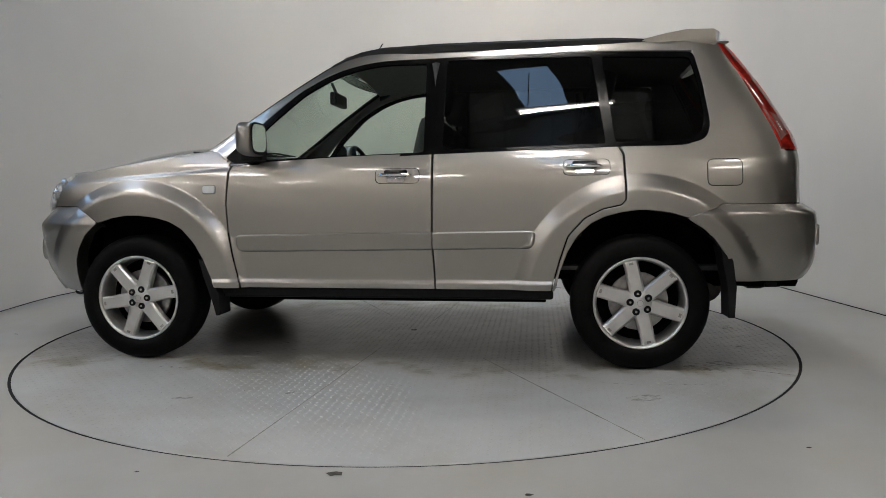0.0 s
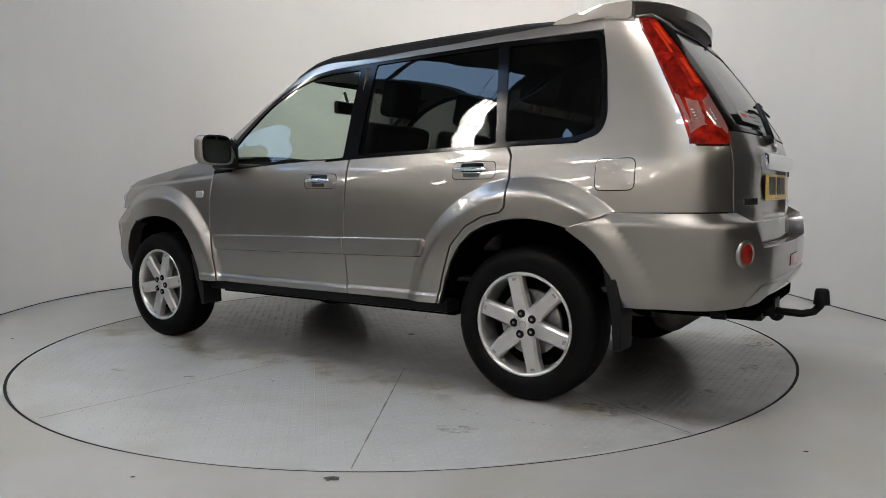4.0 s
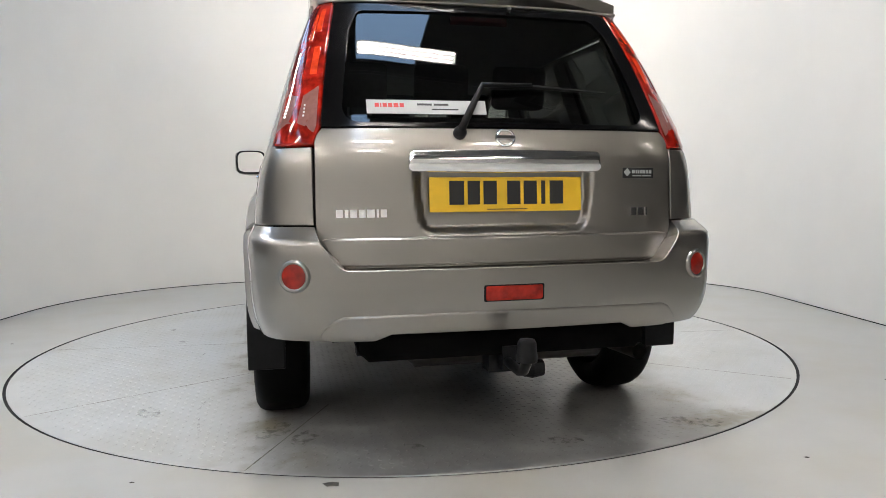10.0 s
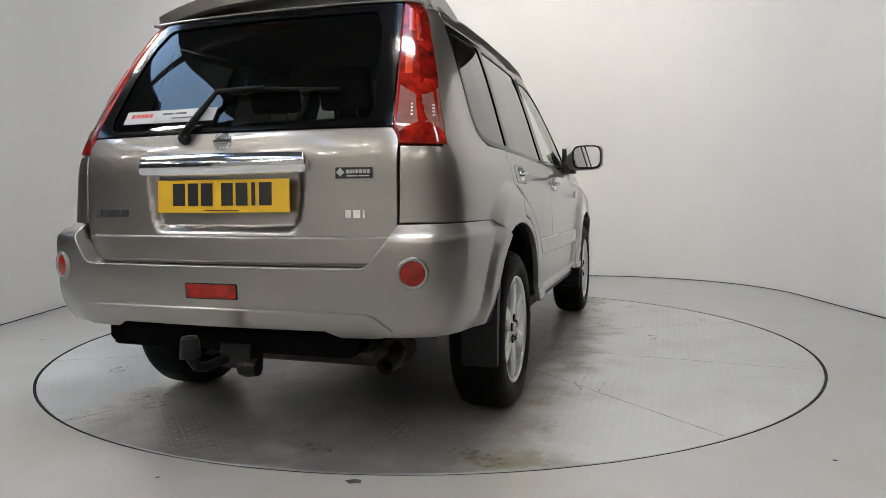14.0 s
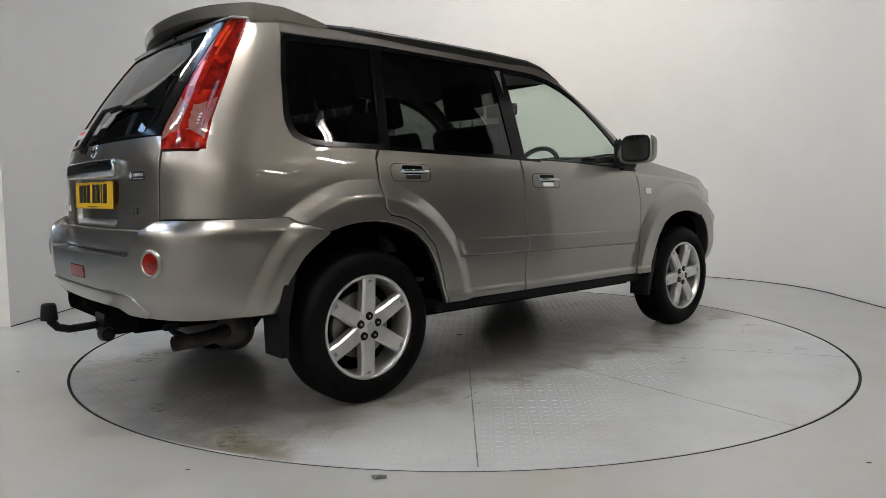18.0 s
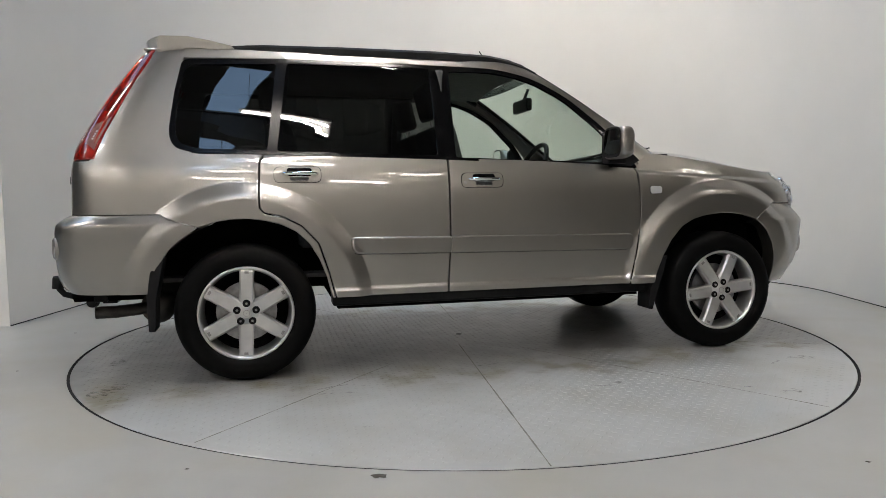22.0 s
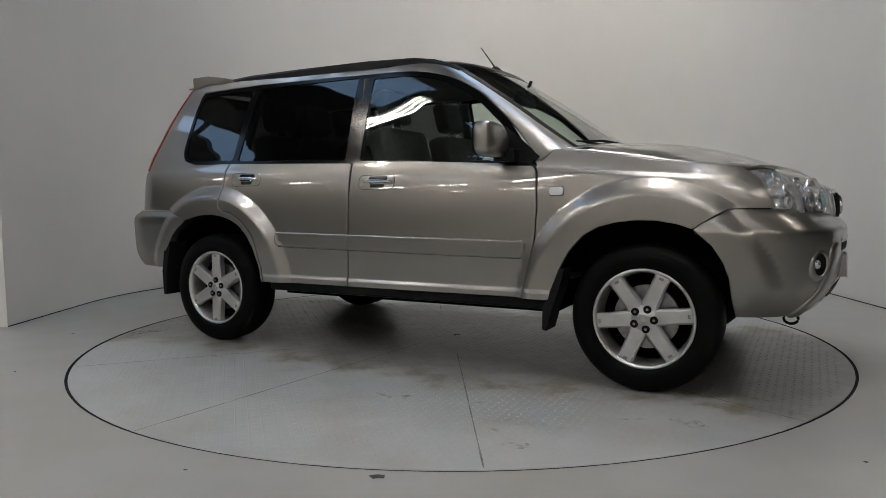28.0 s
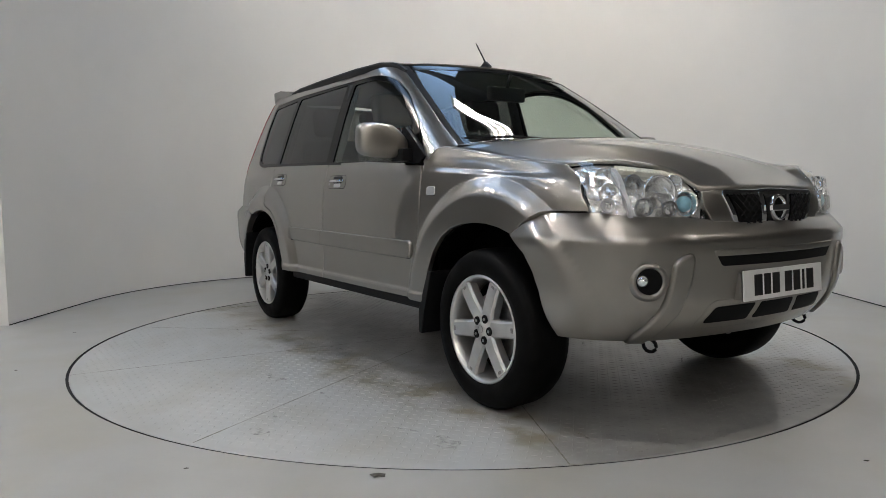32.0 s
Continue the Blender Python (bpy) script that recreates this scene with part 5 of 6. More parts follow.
    bars("badge_bar", m @ Matrix.Translation((0.014, 0.004, 0.003)), [0.012, 0.003, 0.007, 0.003, 0.004, 0.003, 0.008, 0.003, 0.012, 0.003, 0.009, 0.003, 0.010], 0.012, WHITE_PRINT, badge, thick=0.001)
    bars("badge_small_bar", m @ Matrix.Translation((0.014, -0.010, 0.003)), [0.036, 0.004, 0.036], 0.004, WHITE_PRINT, badge, thick=0.001)
    # sticker on the outside of the window, its white greyed as if behind tinted glass
    p, n = skin_point(CABIN_SKIN, R, 0.255, 1.198, 1, 0.0075)
    m = frame_at(p, n)
    bm = bmesh.new()
    box(bm, (-0.20, -0.028, -0.002), (0.20, 0.028, 0), m)
    st = part("window_sticker", bm, WHITE_PRINT, TAILGATE, "white window sticker with plain bars")
    bars("sticker_bar", m @ Matrix.Translation((-0.125, 0.006, 0.0002)), [0.014, 0.004, 0.004, 0.004, 0.014, 0.004, 0.014, 0.004, 0.016, 0.004, 0.014], 0.016, RED_PRINT, st, thick=0.0006)
    bars("sticker_bar", m @ Matrix.Translation((0.02, 0.010, 0.0002)), [0.05, 0.006, 0.05], 0.008, BLACK_PRINT, st, thick=0.0006)
    bars("sticker_bar", m @ Matrix.Translation((0.06, -0.010, 0.0002)), [0.09], 0.005, BLACK_PRINT, st, thick=0.0006)
    # high stop lamp behind the window
    p, n = skin_point(CABIN_SKIN, R, 0.0, 1.572, 1, -0.012)
    bm = bmesh.new()
    box(bm, (-0.11, -0.014, -0.02), (0.11, 0.014, 0), frame_at(p, n))
    part("high_stop_lamp", bm, RED_DARK, TAILGATE, "red high-level stop lamp", bevel=0.004)
    # wiper
    p0, n0 = skin_point(BODY, R, 0.155, 1.112, 1, 0.016)
    p1, n1 = skin_point(CABIN_SKIN, R, 0.06, 1.265, 1, 0.030)
    p2, n2 = skin_point(CABIN_SKIN, R, 0.12, 1.277, -1, 0.022)
    p3, n3 = skin_point(CABIN_SKIN, R, 0.40, 1.262, -1, 0.012)
    bm = bmesh.new()
    lathe(bm, [(0.0005, 0.014), (0.016, 0.012), (0.022, 0.0), (0.022, -0.016)], "z", 16, frame_at(p0, n0))
    wip = part("rear_wiper", bm, TRIM, TAILGATE, "black rear wiper", smooth=True)
    bm = bmesh.new()
    tube_along(bm, [p0 + n0 * 0.008, p0.lerp(p1, 0.5) + n1 * 0.006, p1, p2], [0.013, 0.012, 0.010, 0.006], 8)
    part("wiper_arm", bm, TRIM, wip, smooth=True)
    bm = bmesh.new()
    pa, na = skin_point(CABIN_SKIN, R, 0.03, 1.27, 1, 0.010)
    tube_along(bm, [pa, p2 - n2 * 0.010, p3], [0.006, 0.008, 0.005], 6)
    part("wiper_blade", bm, SEAL, wip)
    p, n = skin_point(CABIN_SKIN, R, 0.12, 1.597, -1, 0.008)
    bm = bmesh.new()
    tube_along(bm, [p, p + n * 0.012], 0.008, 8)
    part("washer_nozzle", bm, TRIM, TAILGATE)
    # spoiler across the end of the roof
    bm = bmesh.new()
    rows = []
    for y in np.linspace(-0.612, 0.612, 33):
        k = 1 - (abs(y) / 0.612) ** 2.2
        le, te, top = -1.335 - 0.10 * k, -1.695 - 0.125 * k, 1.684 + 0.034 * k
        foot = 1.622 + 0.034 * k
        drop = 0.052 if abs(y) < 0.56 else 0.066
        rows.append([bm.verts.new(q) for q in ((le, y, foot + 0.012), (le - 0.02, y, foot + 0.026), (le - 0.12, y, top - 0.014), (te + 0.14, y, top + 0.002), (te + 0.01, y, top), (te, y, top - 0.006), (te + 0.004, y, top - drop), (te + 0.02, y, top - drop - 0.004), (te + 0.10, y, top - 0.050), (le - 0.08, y, foot + 0.004))])
    for a, b in zip(rows, rows[1:]):
        for k in range(10):
            bm.faces.new((a[k], a[(k + 1) % 10], b[(k + 1) % 10], b[k]))
    bm.faces.new(rows[0])
    bm.faces.new(rows[-1])
    ob = part("roof_spoiler", bm, PAINT, CAR, "painted roof spoiler", smooth=True)
    ob.data.set_sharp_from_angle(angle=radians(40))
    for s in (1, -1):
        bm = bmesh.new()
        bm_prism(bm, [(-1.34, 1.615), (-1.70, 1.605), (-1.70, 1.665), (-1.42, 1.665)], s * 0.50, s * 0.602, "xz")
        part("spoiler_foot", bm, PAINT, CAR)
    # bumper: round reflectors, long reflector, lower lip
    for s in (1, -1):
        p, n = skin_point(REAR_BUMP, R, 0.700, 0.660, s, 0.0)
        n = Vector((-0.92, 0.38 * s, 0.0)).normalized()
        m = frame_at(p + n * 0.004, n)
        bm = bmesh.new()
        lathe(bm, [(0.039, -0.01), (0.040, 0.004), (0.046, 0.006), (0.052, 0.001), (0.054, -0.012)], "z", 32, m)
        ring = part("round_reflector", bm, BUMPER_PAINT, CAR, "round red reflector in a painted ring", smooth=True)
        bm = bmesh.new()
        lathe(bm, [(0.0005, 0.003), (0.03, 0.002), (0.040, 0.0)], "z", 28, m)
        part("reflector_lens", bm, RED, ring, smooth=True)
    for y0, y1, mt, lf, nm in ((0.0, 0.102, SEAL, 0.0008, "long_reflector"), (0.0, 0.096, RED, 0.003, "long_reflector_lens")):
        inn = 0.004 if mt is RED else 0.0
        panel(nm, REAR_BUMP, [(R, 0.0, 0.618 - inn, 0), (R, y1, 0.618 - inn, 0.006), (R, y1, 0.565 + inn, 0.006), (R, 0.0, 0.565 + inn, 0)], mt, CAR, "red oblong rear lamp" if mt is RED else "", lift=lf, inset=0.0, deep=0.004, roll=0.001, full=True)
    lip = [(R, 0.0, 0.528, 0), (R, 0.565, 0.524, 0.03), (R, 0.625, 0.462, 0.02), (R, 0.58, 0.449, 0), (R, 0.45, 0.449, 0), (R, 0.40, 0.472, 0), (R, 0.0, 0.472, 0)]
    panel("bumper_lip", REAR_BUMP, lip, BUMPER_PAINT, CAR, lift=0.007, inset=0.0, deep=0.01, roll=0.007, full=True)
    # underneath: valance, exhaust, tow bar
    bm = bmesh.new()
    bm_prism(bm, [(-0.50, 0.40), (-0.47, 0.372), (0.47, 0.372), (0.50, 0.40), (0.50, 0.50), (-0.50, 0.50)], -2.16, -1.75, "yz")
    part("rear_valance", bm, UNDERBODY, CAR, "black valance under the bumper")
    bm = bmesh.new()
    tube_along(bm, [(-2.045, -0.55, 0.325), (-1.95, -0.545, 0.325), (-1.85, -0.52, 0.33), (-1.75, -0.45, 0.34)], 0.031, 16, False)
    tube_along(bm, [(-2.045, -0.55, 0.325), (-2.0, -0.548, 0.325)], 0.026, 16, False)
    ex = part("exhaust", bm, EXHAUST, CAR, "dark steel exhaust pipe", smooth=True)
    bm = bmesh.new()
    tube_along(bm, [(-1.78, -0.52, 0.335), (-1.76, -0.50, 0.335), (-1.76, 0.25, 0.335), (-1.78, 0.28, 0.335)], [0.05, 0.085, 0.085, 0.05], 20)
    part("silencer", bm, EXHAUST, ex, smooth=True)
    tow = tagged(new("tow_bar"), "black swan-neck tow bar with capped ball")
    tow.parent = CAR
    bm = bmesh.new()
    tube_along(bm, [(-2.10, 0, 0.352), (-2.20, 0, 0.345), (-2.28, 0, 0.342), (-2.325, 0, 0.355), (-2.35, 0, 0.385), (-2.355, 0, 0.405)], 0.017, 12)
    part("neck", bm, TRIM, tow, smooth=True)
    bm = bmesh.new()
    lathe(bm, [(0.0005, 0.462), (0.024, 0.460), (0.029, 0.45), (0.034, 0.395), (0.033, 0.39), (0.0005, 0.388)], "z", 20, Matrix.Translation((-2.355, 0, 0)))
    part("ball_cap", bm, TRIM, tow, "grey-black ball cap", smooth=True)
    bm = bmesh.new()
    lathe(bm, [(0.0005, 0.03), (0.028, 0.028), (0.034, 0.0), (0.028, -0.04), (0.0005, -0.042)], "y", 16, Matrix.Translation((-2.16, -0.085, 0.318)))
    box(bm, (-2.17, -0.10, 0.32), (-2.09, 0.02, 0.40))
    part("socket", bm, TRIM, tow)
    bm = bmesh.new()
    box(bm, (-2.12, -0.055, 0.30), (-2.04, 0.055, 0.44))
    box(bm, (-2.06, -0.50, 0.37), (-2.0, 0.50, 0.43))
    part("cross_member", bm, TRIM, tow, bevel=0.004)


build_rear_details()


def build_front_details():
    # headlamps: a dark bowl set in the body, chrome bowls and a clear lens
    lens = [(F, 0.385, 0.795, 0), (F, 0.380, 0.84, 0), (F, 0.392, 0.900, 0), (F, 0.400, 0.938, 0), (F, 0.416, 0.972, 0), (F, 0.462, 0.993, 0), (F, 0.58, 1.009, 0), (F, 0.655, 1.012, 0), (S, 1.765, 1.000, 0), (S, 1.781, 0.96, 0), (S, 1.815, 0.88, 0), (S, 1.855, 0.826, 0), (F, 0.66, 0.812, 0), (F, 0.62, 0.798, 0)]
    lamp = panel("headlamp", BODY, lens, LENS_CLEAR, CAR, "clear glass headlamp with chrome bowls", lift=0.004, inset=0.002, deep=0.02, roll=0.003)
    panel("lamp_back", BODY, lens, LAMP_FACET, lamp, "faceted chrome lamp inside", lift=-0.022, inset=0.0, deep=0.01, roll=0.001)
    for s in (1, -1):
        def bowl(y, z, r, mt, deep=0.05, kind=F, name="reflector_bowl"):
            p, n = skin_point(BODY, kind, y, z, s, -0.006)
            m = frame_at(p, Vector((0.93, 0.36 * s, 0.05)))
            bm = bmesh.new()
            lathe(bm, [(0.0005, -deep), (r * 0.35, -deep * 0.93), (r * 0.7, -deep * 0.6), (r * 0.92, -deep * 0.2), (r, 0.0), (r * 1.07, 0.0005), (r * 1.08, -0.012)], "z", 28, m)
            part(name, bm, mt, lamp[s], smooth=True)
            bm = bmesh.new()
            lathe(bm, [(0.0005, -deep * 0.30), (r * 0.2, -deep * 0.35), (r * 0.24, -deep * 0.9)], "z", 14, m)
            part("bulb", bm, CHROME, lamp[s], smooth=True)
        bowl(0.455, 0.852, 0.044, REFLECTOR, 0.045)
        bowl(0.548, 0.895, 0.058, REFLECTOR, 0.06)
        bowl(0.470, 0.928, 0.030, REFLECTOR, 0.03)
        bowl(0.520, 0.836, 0.026, LAMP_SHADE, 0.03)
        bowl(0.610, 0.842, 0.030, LAMP_SHADE, 0.03)
        bowl(0.615, 0.935, 0.026, LAMP_SHADE, 0.03)
        p, n = skin_point(BODY, F, 0.455, 0.852, s, -0.010)
        bm = bmesh.new()
        lathe(bm, [(0.0005, 0.012), (0.016, 0.009), (0.026, 0.002), (0.030, -0.012)], "z", 20, frame_at(p, Vector((0.93, 0.36 * s, 0.05))))
        part("projector_glass", bm, BULB_BLUE, lamp[s], "bluish projector lens", smooth=True)
        # indicator chamber at the outer end
        bowl(0.690, 0.955, 0.030, REFLECTOR, 0.03)
        bowl(0.705, 0.895, 0.034, REFLECTOR, 0.03)
        bowl(0.715, 0.850, 0.024, LAMP_DARK, 0.02)
    # divider between the chambers and the ribbed strip along the top
    panel("lamp_divider", BODY, [(F, 0.652, 0.805, 0), (F, 0.662, 0.805, 0), (F, 0.672, 0.90, 0), (F, 0.640, 0.985, 0), (F, 0.628, 0.985, 0), (F, 0.660, 0.90, 0)], LAMP_DARK, lamp, lift=-0.004, inset=0.0, deep=0.03, roll=0.001)
    panel("lamp_eyebrow", BODY, [(F, 0.435, 0.958, 0), (F, 0.47, 0.975, 0), (F, 0.62, 0.995, 0), (F, 0.622, 0.978, 0), (F, 0.50, 0.961, 0)], EYEBROW, lamp, lift=-0.003, inset=0.0, deep=0.03, roll=0.001)
    for s in (1, -1):
        for k in range(16):
            y = 0.452 + 0.0108 * k
            p, n = skin_point(BODY, F, y, 0.957 + 0.017 * k / 15, s, -0.001)
            bm = bmesh.new()
            box(bm, (-0.0022, -0.006, -0.004), (0.0022, 0.006, 0.003), frame_at(p, n))
            part("lamp_rib", bm, EYEBROW, lamp[s])
    # grille: painted surround, three dark meshes in chrome frames
    surround = [(F, 0.0, 0.900, 0), (F, 0.30, 0.897, 0), (F, 0.378, 0.893, 0), (F, 0.376, 0.84, 0), (F, 0.325, 0.765, 0), (F, 0.0, 0.755, 0)]
    gr = panel("grille", BODY, surround, BUMPER_PAINT, CAR, "painted grille surround with dark mesh in chrome frames", lift=0.0, inset=0.0, deep=0.02, roll=0.006, full=True)[1]
    cells = [[(F, 0.098, 0.889), (F, 0.286, 0.887), (F, 0.222, 0.771), (F, 0.078, 0.768)]]
    for c in cells:
        panel("chrome_frame", BODY, c, CHROME, gr, "chrome grille frame", lift=0.005, inset=-0.008, deep=0.01, roll=0.004, r=0.012)
        panel("mesh_back", BODY, c, GLOSS_BLACK, gr, lift=0.0072, inset=0.010, deep=0.004, roll=0.0, r=0.010)
        panel("mesh_back_inner", BODY, c, SEAL, gr, lift=0.0085, inset=0.012, deep=0.001, roll=0.0, r=0.010)
    mid = [(F, 0.0, 0.891, 0), (F, 0.090, 0.889), (F, 0.070, 0.768), (F, 0.0, 0.766, 0)]
    panel("chrome_frame", BODY, mid, CHROME, gr, "chrome grille frame", lift=0.006, inset=-0.010, deep=0.01, roll=0.004, r=0.012, full=True)
    panel("mesh_back", BODY, mid, SEAL, gr, lift=0.0085, inset=0.015, deep=0.004, roll=0.0, r=0.010, full=True)
    for s in (1, -1):
        for sl in (1, -1):
            for k in range(9):
                t0 = -0.05 + 0.034 * k
                pts = []
                for j in range(9):
                    z = 0.775 + 0.108 * j / 8
                    y = t0 + sl * (z - 0.829) * 1.1
                    lo, hi = np.interp(z, (0.770, 0.888), (0.080, 0.100)), np.interp(z, (0.771, 0.887), (0.214, 0.280))
                    if lo + 0.006 < y < hi - 0.006:
                        p, n = skin_point(BODY, F, y, z, s, 0.011)
                        pts.append(p)
                if len(pts) > 1:
                    bm = bmesh.new()
                    tube_along(bm, pts, 0.0032, 4)
                    part("mesh_bar", bm, TRIM, gr)
    p, n = skin_point(BODY, F, 0.0, 0.829, 1, 0.014)
    m = frame_at(p, Vector((1, 0, 0.08)))
    bm = bmesh.new()
    lathe(bm, [(0.038, -0.008), (0.039, 0.006), (0.046, 0.008), (0.051, 0.0), (0.051, -0.01)], "z", 36, m)
    emb = part("emblem", bm, CHROME, gr, "chrome ring emblem", smooth=True)
    bm = bmesh.new()
    box(bm, (-0.056, -0.012, -0.008), (0.056, 0.012, 0.010), m)
    part("emblem_bar", bm, CHROME, emb, bevel=0.003)
    # bumper: slot, lower openings, fog lamps, ribs, plate
    slot = [(F, 0.0, 0.667, 0), (F, 0.375, 0.668, 0.012), (F, 0.345, 0.628, 0.012), (F, 0.0, 0.626, 0)]
    panel("upper_slot", FRONT_BUMP, slot, SEAL, CAR, "dark slot in the bumper", lift=0.0015, inset=0.0, deep=0.003, roll=0.0008, full=True)
    panel("slot_lip", FRONT_BUMP, [(F, 0.0, 0.684, 0), (F, 0.385, 0.684, 0.01), (F, 0.378, 0.668, 0), (F, 0.0, 0.668, 0)], BUMPER_PAINT, CAR, lift=0.004, inset=0.0, deep=0.006, roll=0.005, full=True)
    low = [(F, 0.0, 0.492, 0), (F, 0.36, 0.490, 0.02), (F, 0.40, 0.402, 0.02), (F, 0.0, 0.398, 0)]
    panel("lower_surround", FRONT_BUMP, low, BUMPER_PAINT, CAR, lift=0.003, inset=-0.008, deep=0.006, roll=0.006, full=True)
    panel("lower_opening", FRONT_BUMP, [(F, 0.140, 0.478, 0.008), (F, 0.345, 0.476, 0.015), (F, 0.375, 0.416, 0.015), (F, 0.155, 0.416, 0.008)], SEAL, CAR, "dark lower air opening", lift=0.005, inset=0.0, deep=0.003, roll=0.0008)
    panel("lower_opening", FRONT_BUMP, [(F, 0.0, 0.478, 0), (F, 0.105, 0.478, 0.008), (F, 0.120, 0.416, 0.008), (F, 0.0, 0.416, 0)], SEAL, CAR, "dark lower air opening", lift=0.005, inset=0.0, deep=0.003, roll=0.0008, full=True)
    panel("bumper_rib", FRONT_BUMP, [(F, 0.486, 0.668, 0.015), (F, 0.540, 0.645, 0.02), (F, 0.546, 0.57, 0.02), (F, 0.566, 0.47, 0.02), (F, 0.612, 0.358, 0), (F, 0.568, 0.358, 0), (F, 0.515, 0.47, 0.02), (F, 0.490, 0.58, 0.02)], BUMPER_PAINT, CAR,
          "raised rib of the bumper", lift=0.016, inset=0.0, deep=0.022, roll=0.017)
    for s in (1, -1):
        p, n = skin_point(FRONT_BUMP, F, 0.632, 0.585, s, 0.0)
        nn = Vector((0.86, 0.5 * s, 0.0)).normalized()
        m = frame_at(p + nn * 0.003, nn)
        bm = bmesh.new()
        lathe(bm, [(0.046, 0.002), (0.048, 0.006), (0.053, 0.010), (0.062, 0.006), (0.072, -0.010)], "z", 36, m)
        fog = part("fog_lamp", bm, BUMPER_PAINT, CAR, "round clear fog lamp in a painted ring", smooth=True)
        bm = bmesh.new()
        lathe(bm, [(0.0005, 0.001), (0.052, 0.003)], "z", 28, m)
        part("fog_bowl", bm, GLOSS_BLACK, fog, smooth=True)
        bm = bmesh.new()
        lathe(bm, [(0.0005, 0.016), (0.010, 0.014), (0.018, 0.009), (0.021, 0.001)], "z", 24, m @ Matrix.Translation((0.024 * s, 0.002, 0)))
        part("fog_lens", bm, REFLECTOR, fog, "clear fog lamp lens", smooth=True)
    m = frame_at(Vector((2.113, 0.0, 0.549)), Vector((1, 0, 0.06)))
    bm = bmesh.new()
    box(bm, (-0.262, -0.0565, 0), (0.262, 0.0565, 0.006), m)
    plate = part("number_plate", bm, WHITE_PLATE, CAR, "white number plate with plain dark bars", bevel=0.002)
    bars("plate_bar", m @ Matrix.Translation((0, 0.0, 0.0062)), [0.050, 0.012, 0.042, 0.012, 0.046, 0.036, 0.046, 0.012, 0.046, 0.016, 0.014, 0.016, 0.048], 0.078, BLACK_PRINT, plate)
    bm = bmesh.new()
    box(bm, (-0.265, -0.05, -0.04), (0.265, 0.05, -0.002), m)
    part("plate_holder", bm, BUMPER_PAINT, CAR)
    # towing eyes
    for s in (1, -1):
        bm = bmesh.new()
        tube_along(bm, [(1.895 + 0.03 * math.cos(a), 0.50 * s, 0.325 + 0.024 * math.sin(a)) for a in np.linspace(0, 2 * math.pi, 13)], 0.007, 6, False)
        part("towing_eye", bm, TRIM, CAR, "black towing eye")
    bm = bmesh.new()
    bm_prism(bm, [(-0.44, 0.36), (0.44, 0.36), (0.50, 0.40), (-0.50, 0.40)], 1.62, 1.82, "yz")
    part("front_undertray", bm, UNDERBODY, CAR, "black undertray")
    # front wipers and washer jets
    for y0, y1 in ((-0.25, -0.62), (0.35, -0.20)):
        a, na = skin_point(CABIN_SKIN, F, abs(y0), 1.125, 1 if y0 > 0 else -1, 0.03)
        b, nb = skin_point(CABIN_SKIN, F, abs(y1), 1.140, 1 if y1 > 0 else -1, 0.014)
        bm = bmesh.new()
        tube_along(bm, [a, a.lerp(b, 0.5) + Vector((0, 0, 0.012)), b], [0.010, 0.007, 0.005], 6)
        wp = part("front_wiper", bm, TRIM, CAR, "black windscreen wiper")
        bm = bmesh.new()
        tube_along(bm, [a.lerp(b, 0.25) - Vector((0.0, 0, 0.008)), b + (b - a) * 0.12], [0.005, 0.004], 6)
        part("wiper_blade", bm, SEAL, wp)
    # scuttle between bonnet and windscreen
    rows = [[(x + 0.13 * (1 - v * v), 0.74 * v, z) for v in np.linspace(-1, 1, 17)] for x, z in ((1.02, 1.115), (0.90, 1.108))]
    sheet("scuttle", rows, TRIM, CAR, "black plastic scuttle panel", thick=0.01)


build_front_details()


# ---- inside the car ----
def soft_block(bm, lo, hi, m=None, bev=0.03):
    b2 = bmesh.new()
    box(b2, lo, hi, m)
    bmesh.ops.bevel(b2, geom=b2.edges[:], offset=bev, segments=3, profile=0.6, affect="EDGES")
    me = bpy.data.meshes.new("tmp")
    b2.to_mesh(me)
    b2.free()
    bm.from_mesh(me)
    bpy.data.meshes.remove(me)


def build_seat(x, y, width, bench=False):
    seat = tagged(new("rear_bench" if bench else "front_seat"), "dark grey cloth seat")
    seat.parent = CAR
    bm = bmesh.new()
    soft_block(bm, (x - 0.05, y - width / 2, 0.62), (x + 0.46, y + width / 2, 0.78), bev=0.05)
    part("cushion", bm, CABIN, seat, smooth=True)
    bm = bmesh.new()
    m = Matrix.Translation((x, y, 0.74)) @ Matrix.Rotation(radians(-14), 4, "Y")
    soft_block(bm, (-0.08, -width / 2, 0), (0.06, width / 2, 0.56), m, 0.05)
    part("backrest", bm, CABIN, seat, smooth=True)
    for hy in ((-0.38, 0.0, 0.38) if bench else (0.0,)):
        bm = bmesh.new()
        soft_block(bm, (-0.05, hy - 0.125, 0.60), (0.05, hy + 0.125, 0.80), m, 0.035)
        hr = part("headrest", bm, CABIN, seat, smooth=True)
        for q in (-0.05, 0.05):
            bm = bmesh.new()
            tube_along(bm, [m @ Vector((0, hy + q, 0.55)), m @ Vector((0, hy + q, 0.62))], 0.006, 6)
            part("headrest_post", bm, STEEL, hr)


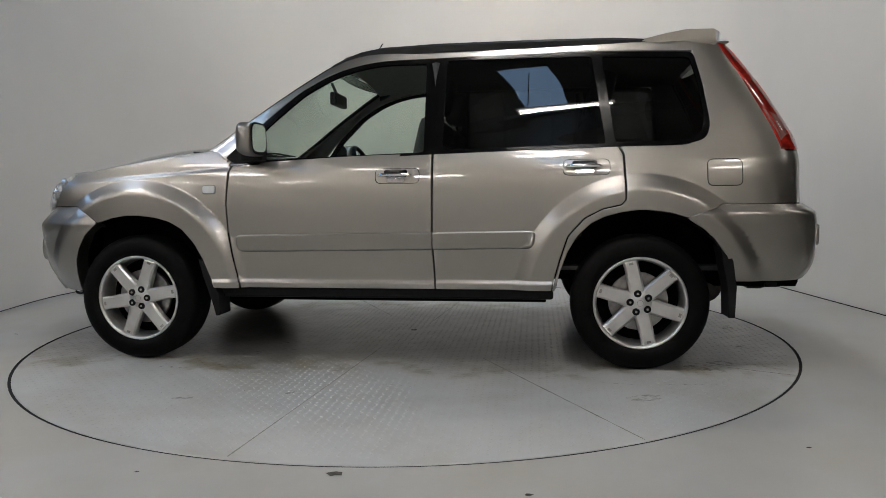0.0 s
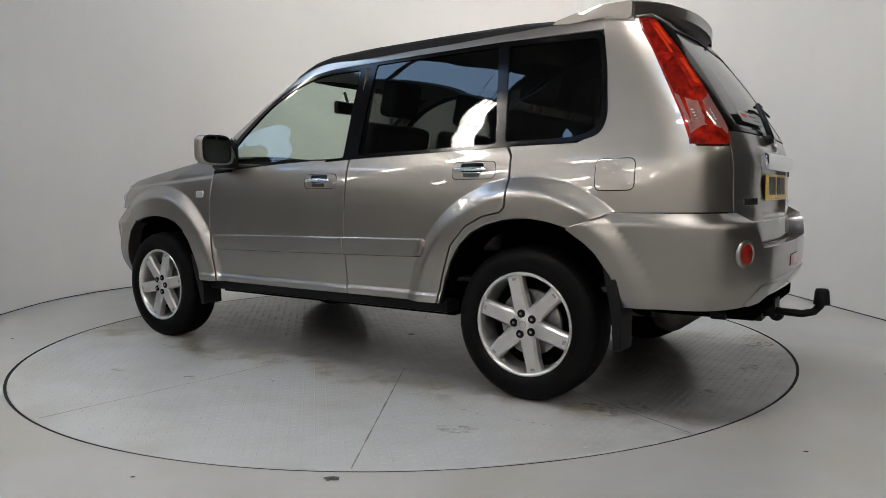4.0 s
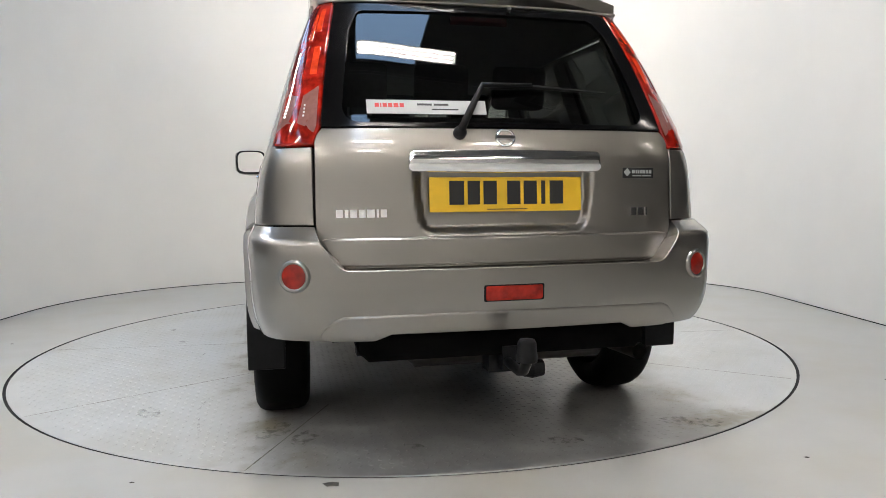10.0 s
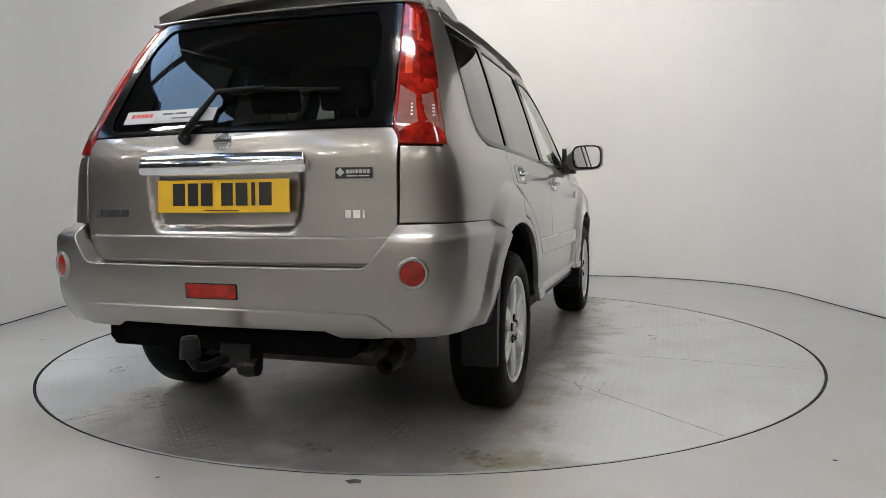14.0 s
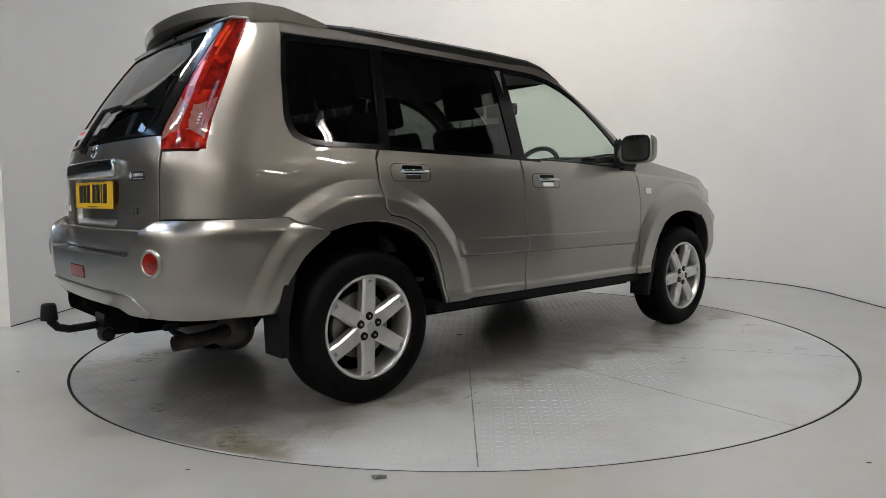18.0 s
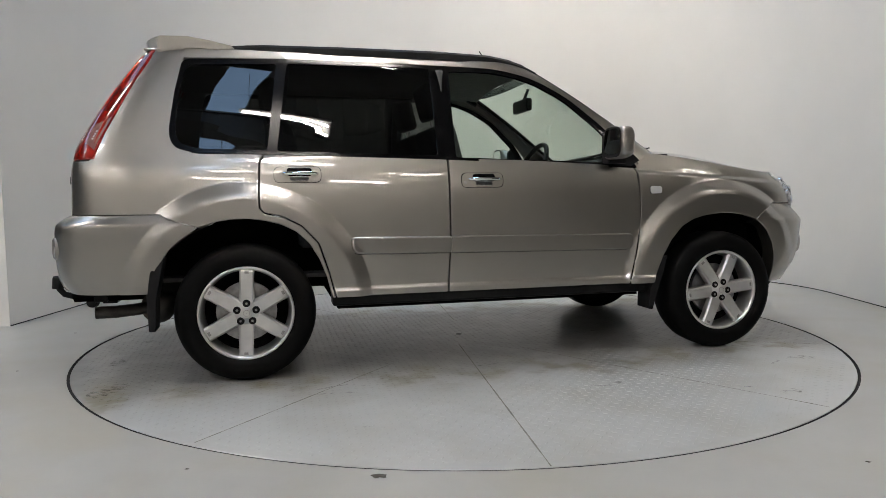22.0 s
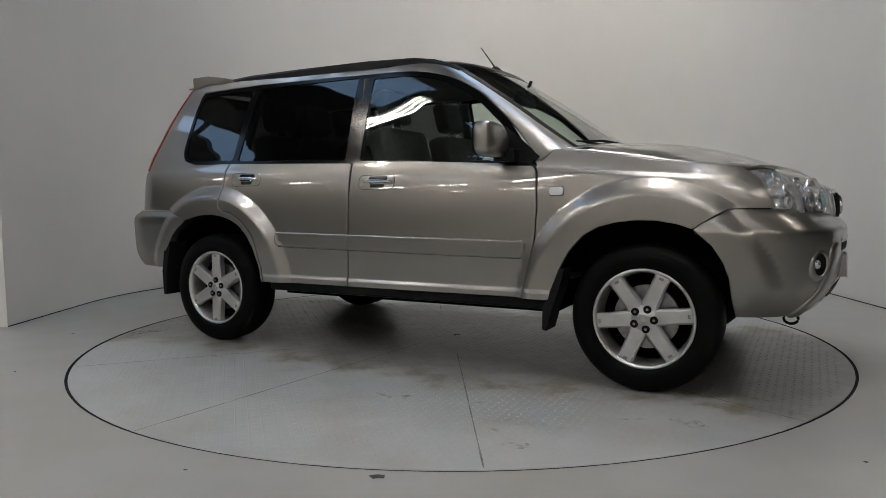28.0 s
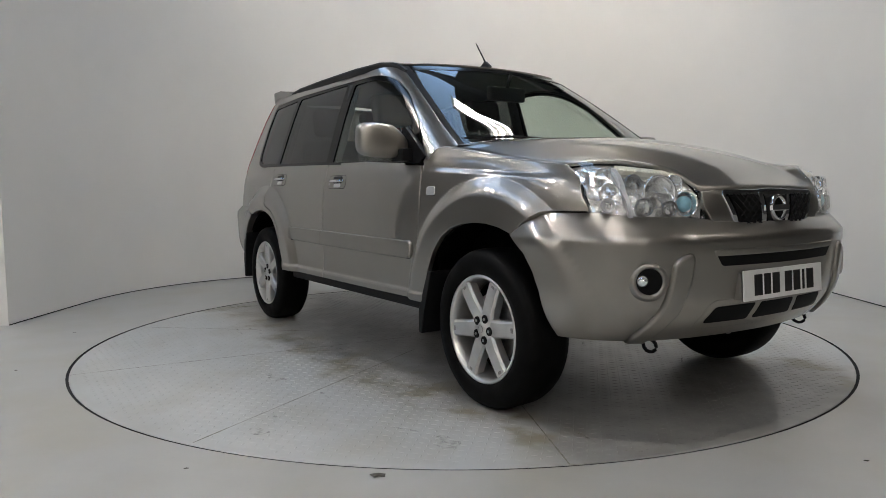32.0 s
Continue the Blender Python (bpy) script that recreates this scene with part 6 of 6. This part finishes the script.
def build_cabin():
    bm = bmesh.new()
    box(bm, (-2.0, -0.70, 0.48), (0.95, 0.70, 0.50))
    part("cabin_floor", bm, CABIN, CAR, "dark carpet")
    for y in (0.36, -0.36):
        build_seat(-0.12, y, 0.50)
    build_seat(-1.00, 0.0, 1.22, True)
    # dashboard
    bm = bmesh.new()
    bm_prism(bm, [(0.42, 0.70), (0.40, 0.92), (0.46, 1.04), (0.62, 1.085), (0.98, 1.10), (1.02, 1.06), (0.95, 0.70)], -0.71, 0.71, "xz")
    part("dashboard", bm, DASH, CAR, "dark plastic dashboard", bevel=0.012)
    wheel = tagged(new("steering_wheel"), "black steering wheel")
    wheel.parent = CAR
    wheel.matrix_basis = Matrix.Translation((0.33, -0.36, 1.02)) @ Matrix.Rotation(radians(-64), 4, "Y")
    bm = bmesh.new()
    rings = 32
    prof = [(0.185 + 0.015 * math.cos(a), 0.015 * math.sin(a)) for a in np.linspace(0, 2 * math.pi, 9)[:-1]]
    lathe(bm, prof, "z", rings, closed=True)
    part("wheel_rim", bm, TRIM, wheel, smooth=True)
    bm = bmesh.new()
    soft_block(bm, (-0.07, -0.08, -0.03), (0.07, 0.08, 0.02), bev=0.02)
    for a in (0.3, math.pi - 0.3, -math.pi / 2):
        tube_along(bm, [(0, 0, 0), (0.18 * math.sin(a), 0.18 * math.cos(a), 0)], 0.014, 6)
    part("wheel_hub", bm, TRIM, wheel, smooth=True)
    # inside mirror
    bm = bmesh.new()
    soft_block(bm, (0.40, -0.13, 1.42), (0.44, 0.13, 1.50), bev=0.015)
    tube_along(bm, [(0.43, 0, 1.49), (0.46, 0, 1.57)], 0.01, 6)
    part("inside_mirror", bm, TRIM, CAR, "black inside mirror", smooth=True)
    # head lining, door linings, inner pillars
    rows = [[(x, y, 1.575 + 0.05 * (1 - (y / 0.6) ** 2) - (0.03 if x > 0.1 else 0)) for y in np.linspace(-0.585, 0.585, 9)] for x in np.linspace(0.28, -1.72, 9)]
    sheet("head_lining", rows, CABIN_LIGHT, CAR, "grey head lining")
    for s in (1, -1):
        for x0, x1 in ((-0.27, 0.74), (-1.16, -0.31)):
            bm = bmesh.new()
            if x0 > -0.5:
                box(bm, (x0, s * 0.745, 0.45), (x1, s * 0.775, 1.07))
            else:
                bm_prism(bm, [(x0, 0.82), (-1.0, 0.80), (-0.86, 0.62), (-0.84, 0.45), (x1, 0.45), (x1, 1.07), (x0, 1.07)], s * 0.745, s * 0.775, "xz")
            part("door_lining", bm, CABIN, CAR, "dark door lining")
        bm = bmesh.new()
        tube_along(bm, [(-0.29, s * 0.755, 1.06), (-0.29, s * 0.61, 1.55)], 0.035, 6)
        part("inner_pillar", bm, CABIN, CAR, "dark inner pillar")
        bm = bmesh.new()
        tube_along(bm, [(-1.15, s * 0.755, 1.08), (-1.10, s * 0.61, 1.55)], 0.03, 6)
        part("inner_pillar", bm, CABIN, CAR, "dark inner pillar")
        bm = bmesh.new()
        box(bm, (-2.0, s * 0.66, 0.81), (-1.2, s * 0.70, 1.10))
        part("boot_lining", bm, CABIN, CAR, "dark boot lining")
    bm = bmesh.new()
    box(bm, (-2.02, -0.60, 0.5), (-1.98, 0.60, 1.09))
    part("tailgate_lining", bm, CABIN, CAR, "dark tailgate lining")
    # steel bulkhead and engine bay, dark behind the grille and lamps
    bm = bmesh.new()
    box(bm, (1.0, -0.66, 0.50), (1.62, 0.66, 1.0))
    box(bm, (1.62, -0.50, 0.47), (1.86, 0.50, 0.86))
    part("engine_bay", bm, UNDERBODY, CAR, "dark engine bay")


build_cabin()


# ---- small marks on the studio floor ----
def build_marks():
    rng = random.Random(11)

    def spot(name, x, y, r, material, label, flat=0.003):
        bm = bmesh.new()
        n = 9
        vs = [bm.verts.new((x + r * rng.uniform(0.5, 1.1) * math.cos(2 * math.pi * k / n) * 1.5, y + r * rng.uniform(0.5, 1.1) * math.sin(2 * math.pi * k / n), flat * 0.3)) for k in range(n)]
        top = bm.verts.new((x, y, flat))
        for k in range(n):
            bm.faces.new((vs[k], vs[(k + 1) % n], top))
        tagged(part(name, bm, material), label, "debris", "bits of dirt on the floor")
    spot("dirt_crumb", -0.261, -2.262, 0.022, DIRT, "dark crumb of dirt on the grey floor", 0.008)
    for x, y, r in ((0.33, -2.45, 0.012), (-1.9, -1.75, 0.012), (-2.55, 0.1, 0.01), (-2.3, -0.9, 0.008), (2.3, -1.2, 0.007), (1.35, -2.15, 0.007), (-0.9, -2.2, 0.007)):
        spot("dirt_crumb", x, y, r, DIRT, "small dark crumb of dirt on the grey floor", 0.004)


build_marks()


# ---- what moves: the turntable and the car on it turn together ----
TURN = [(0, 169.94), (0.5, 166.70), (1, 163.42), (1.5, 160.09), (2, 156.70), (2.5, 153.24), (3, 149.75), (3.5, 146.24), (5.5, 132.16), (6, 128.62),
        (7, 121.54), (8, 114.30), (9, 107.05), (10, 99.95), (11, 92.89), (12, 85.74), (13, 78.46), (13.5, 74.87), (15.5, 60.68), (16, 57.18),
        (17, 50.18), (18, 43.20), (19, 36.25), (20, 29.33), (21, 22.35), (22, 15.29), (23, 8.25), (24, 1.20), (25, -5.86), (25.5, -9.38),
        (27.5, -23.52), (28, -27.06), (29, -34.18), (30, -41.33), (31, -48.45), (32, -55.50)]


def motions():
    walk(TABLE, [(t, pose(0, 0, 0, 0, 0, a)) for t, a in TURN])
    walk(CAR, [(t, pose(0, 0, 0, 0, 0, a) @ pose(0.032, 0.043, 0)) for t, a in TURN])


motions()
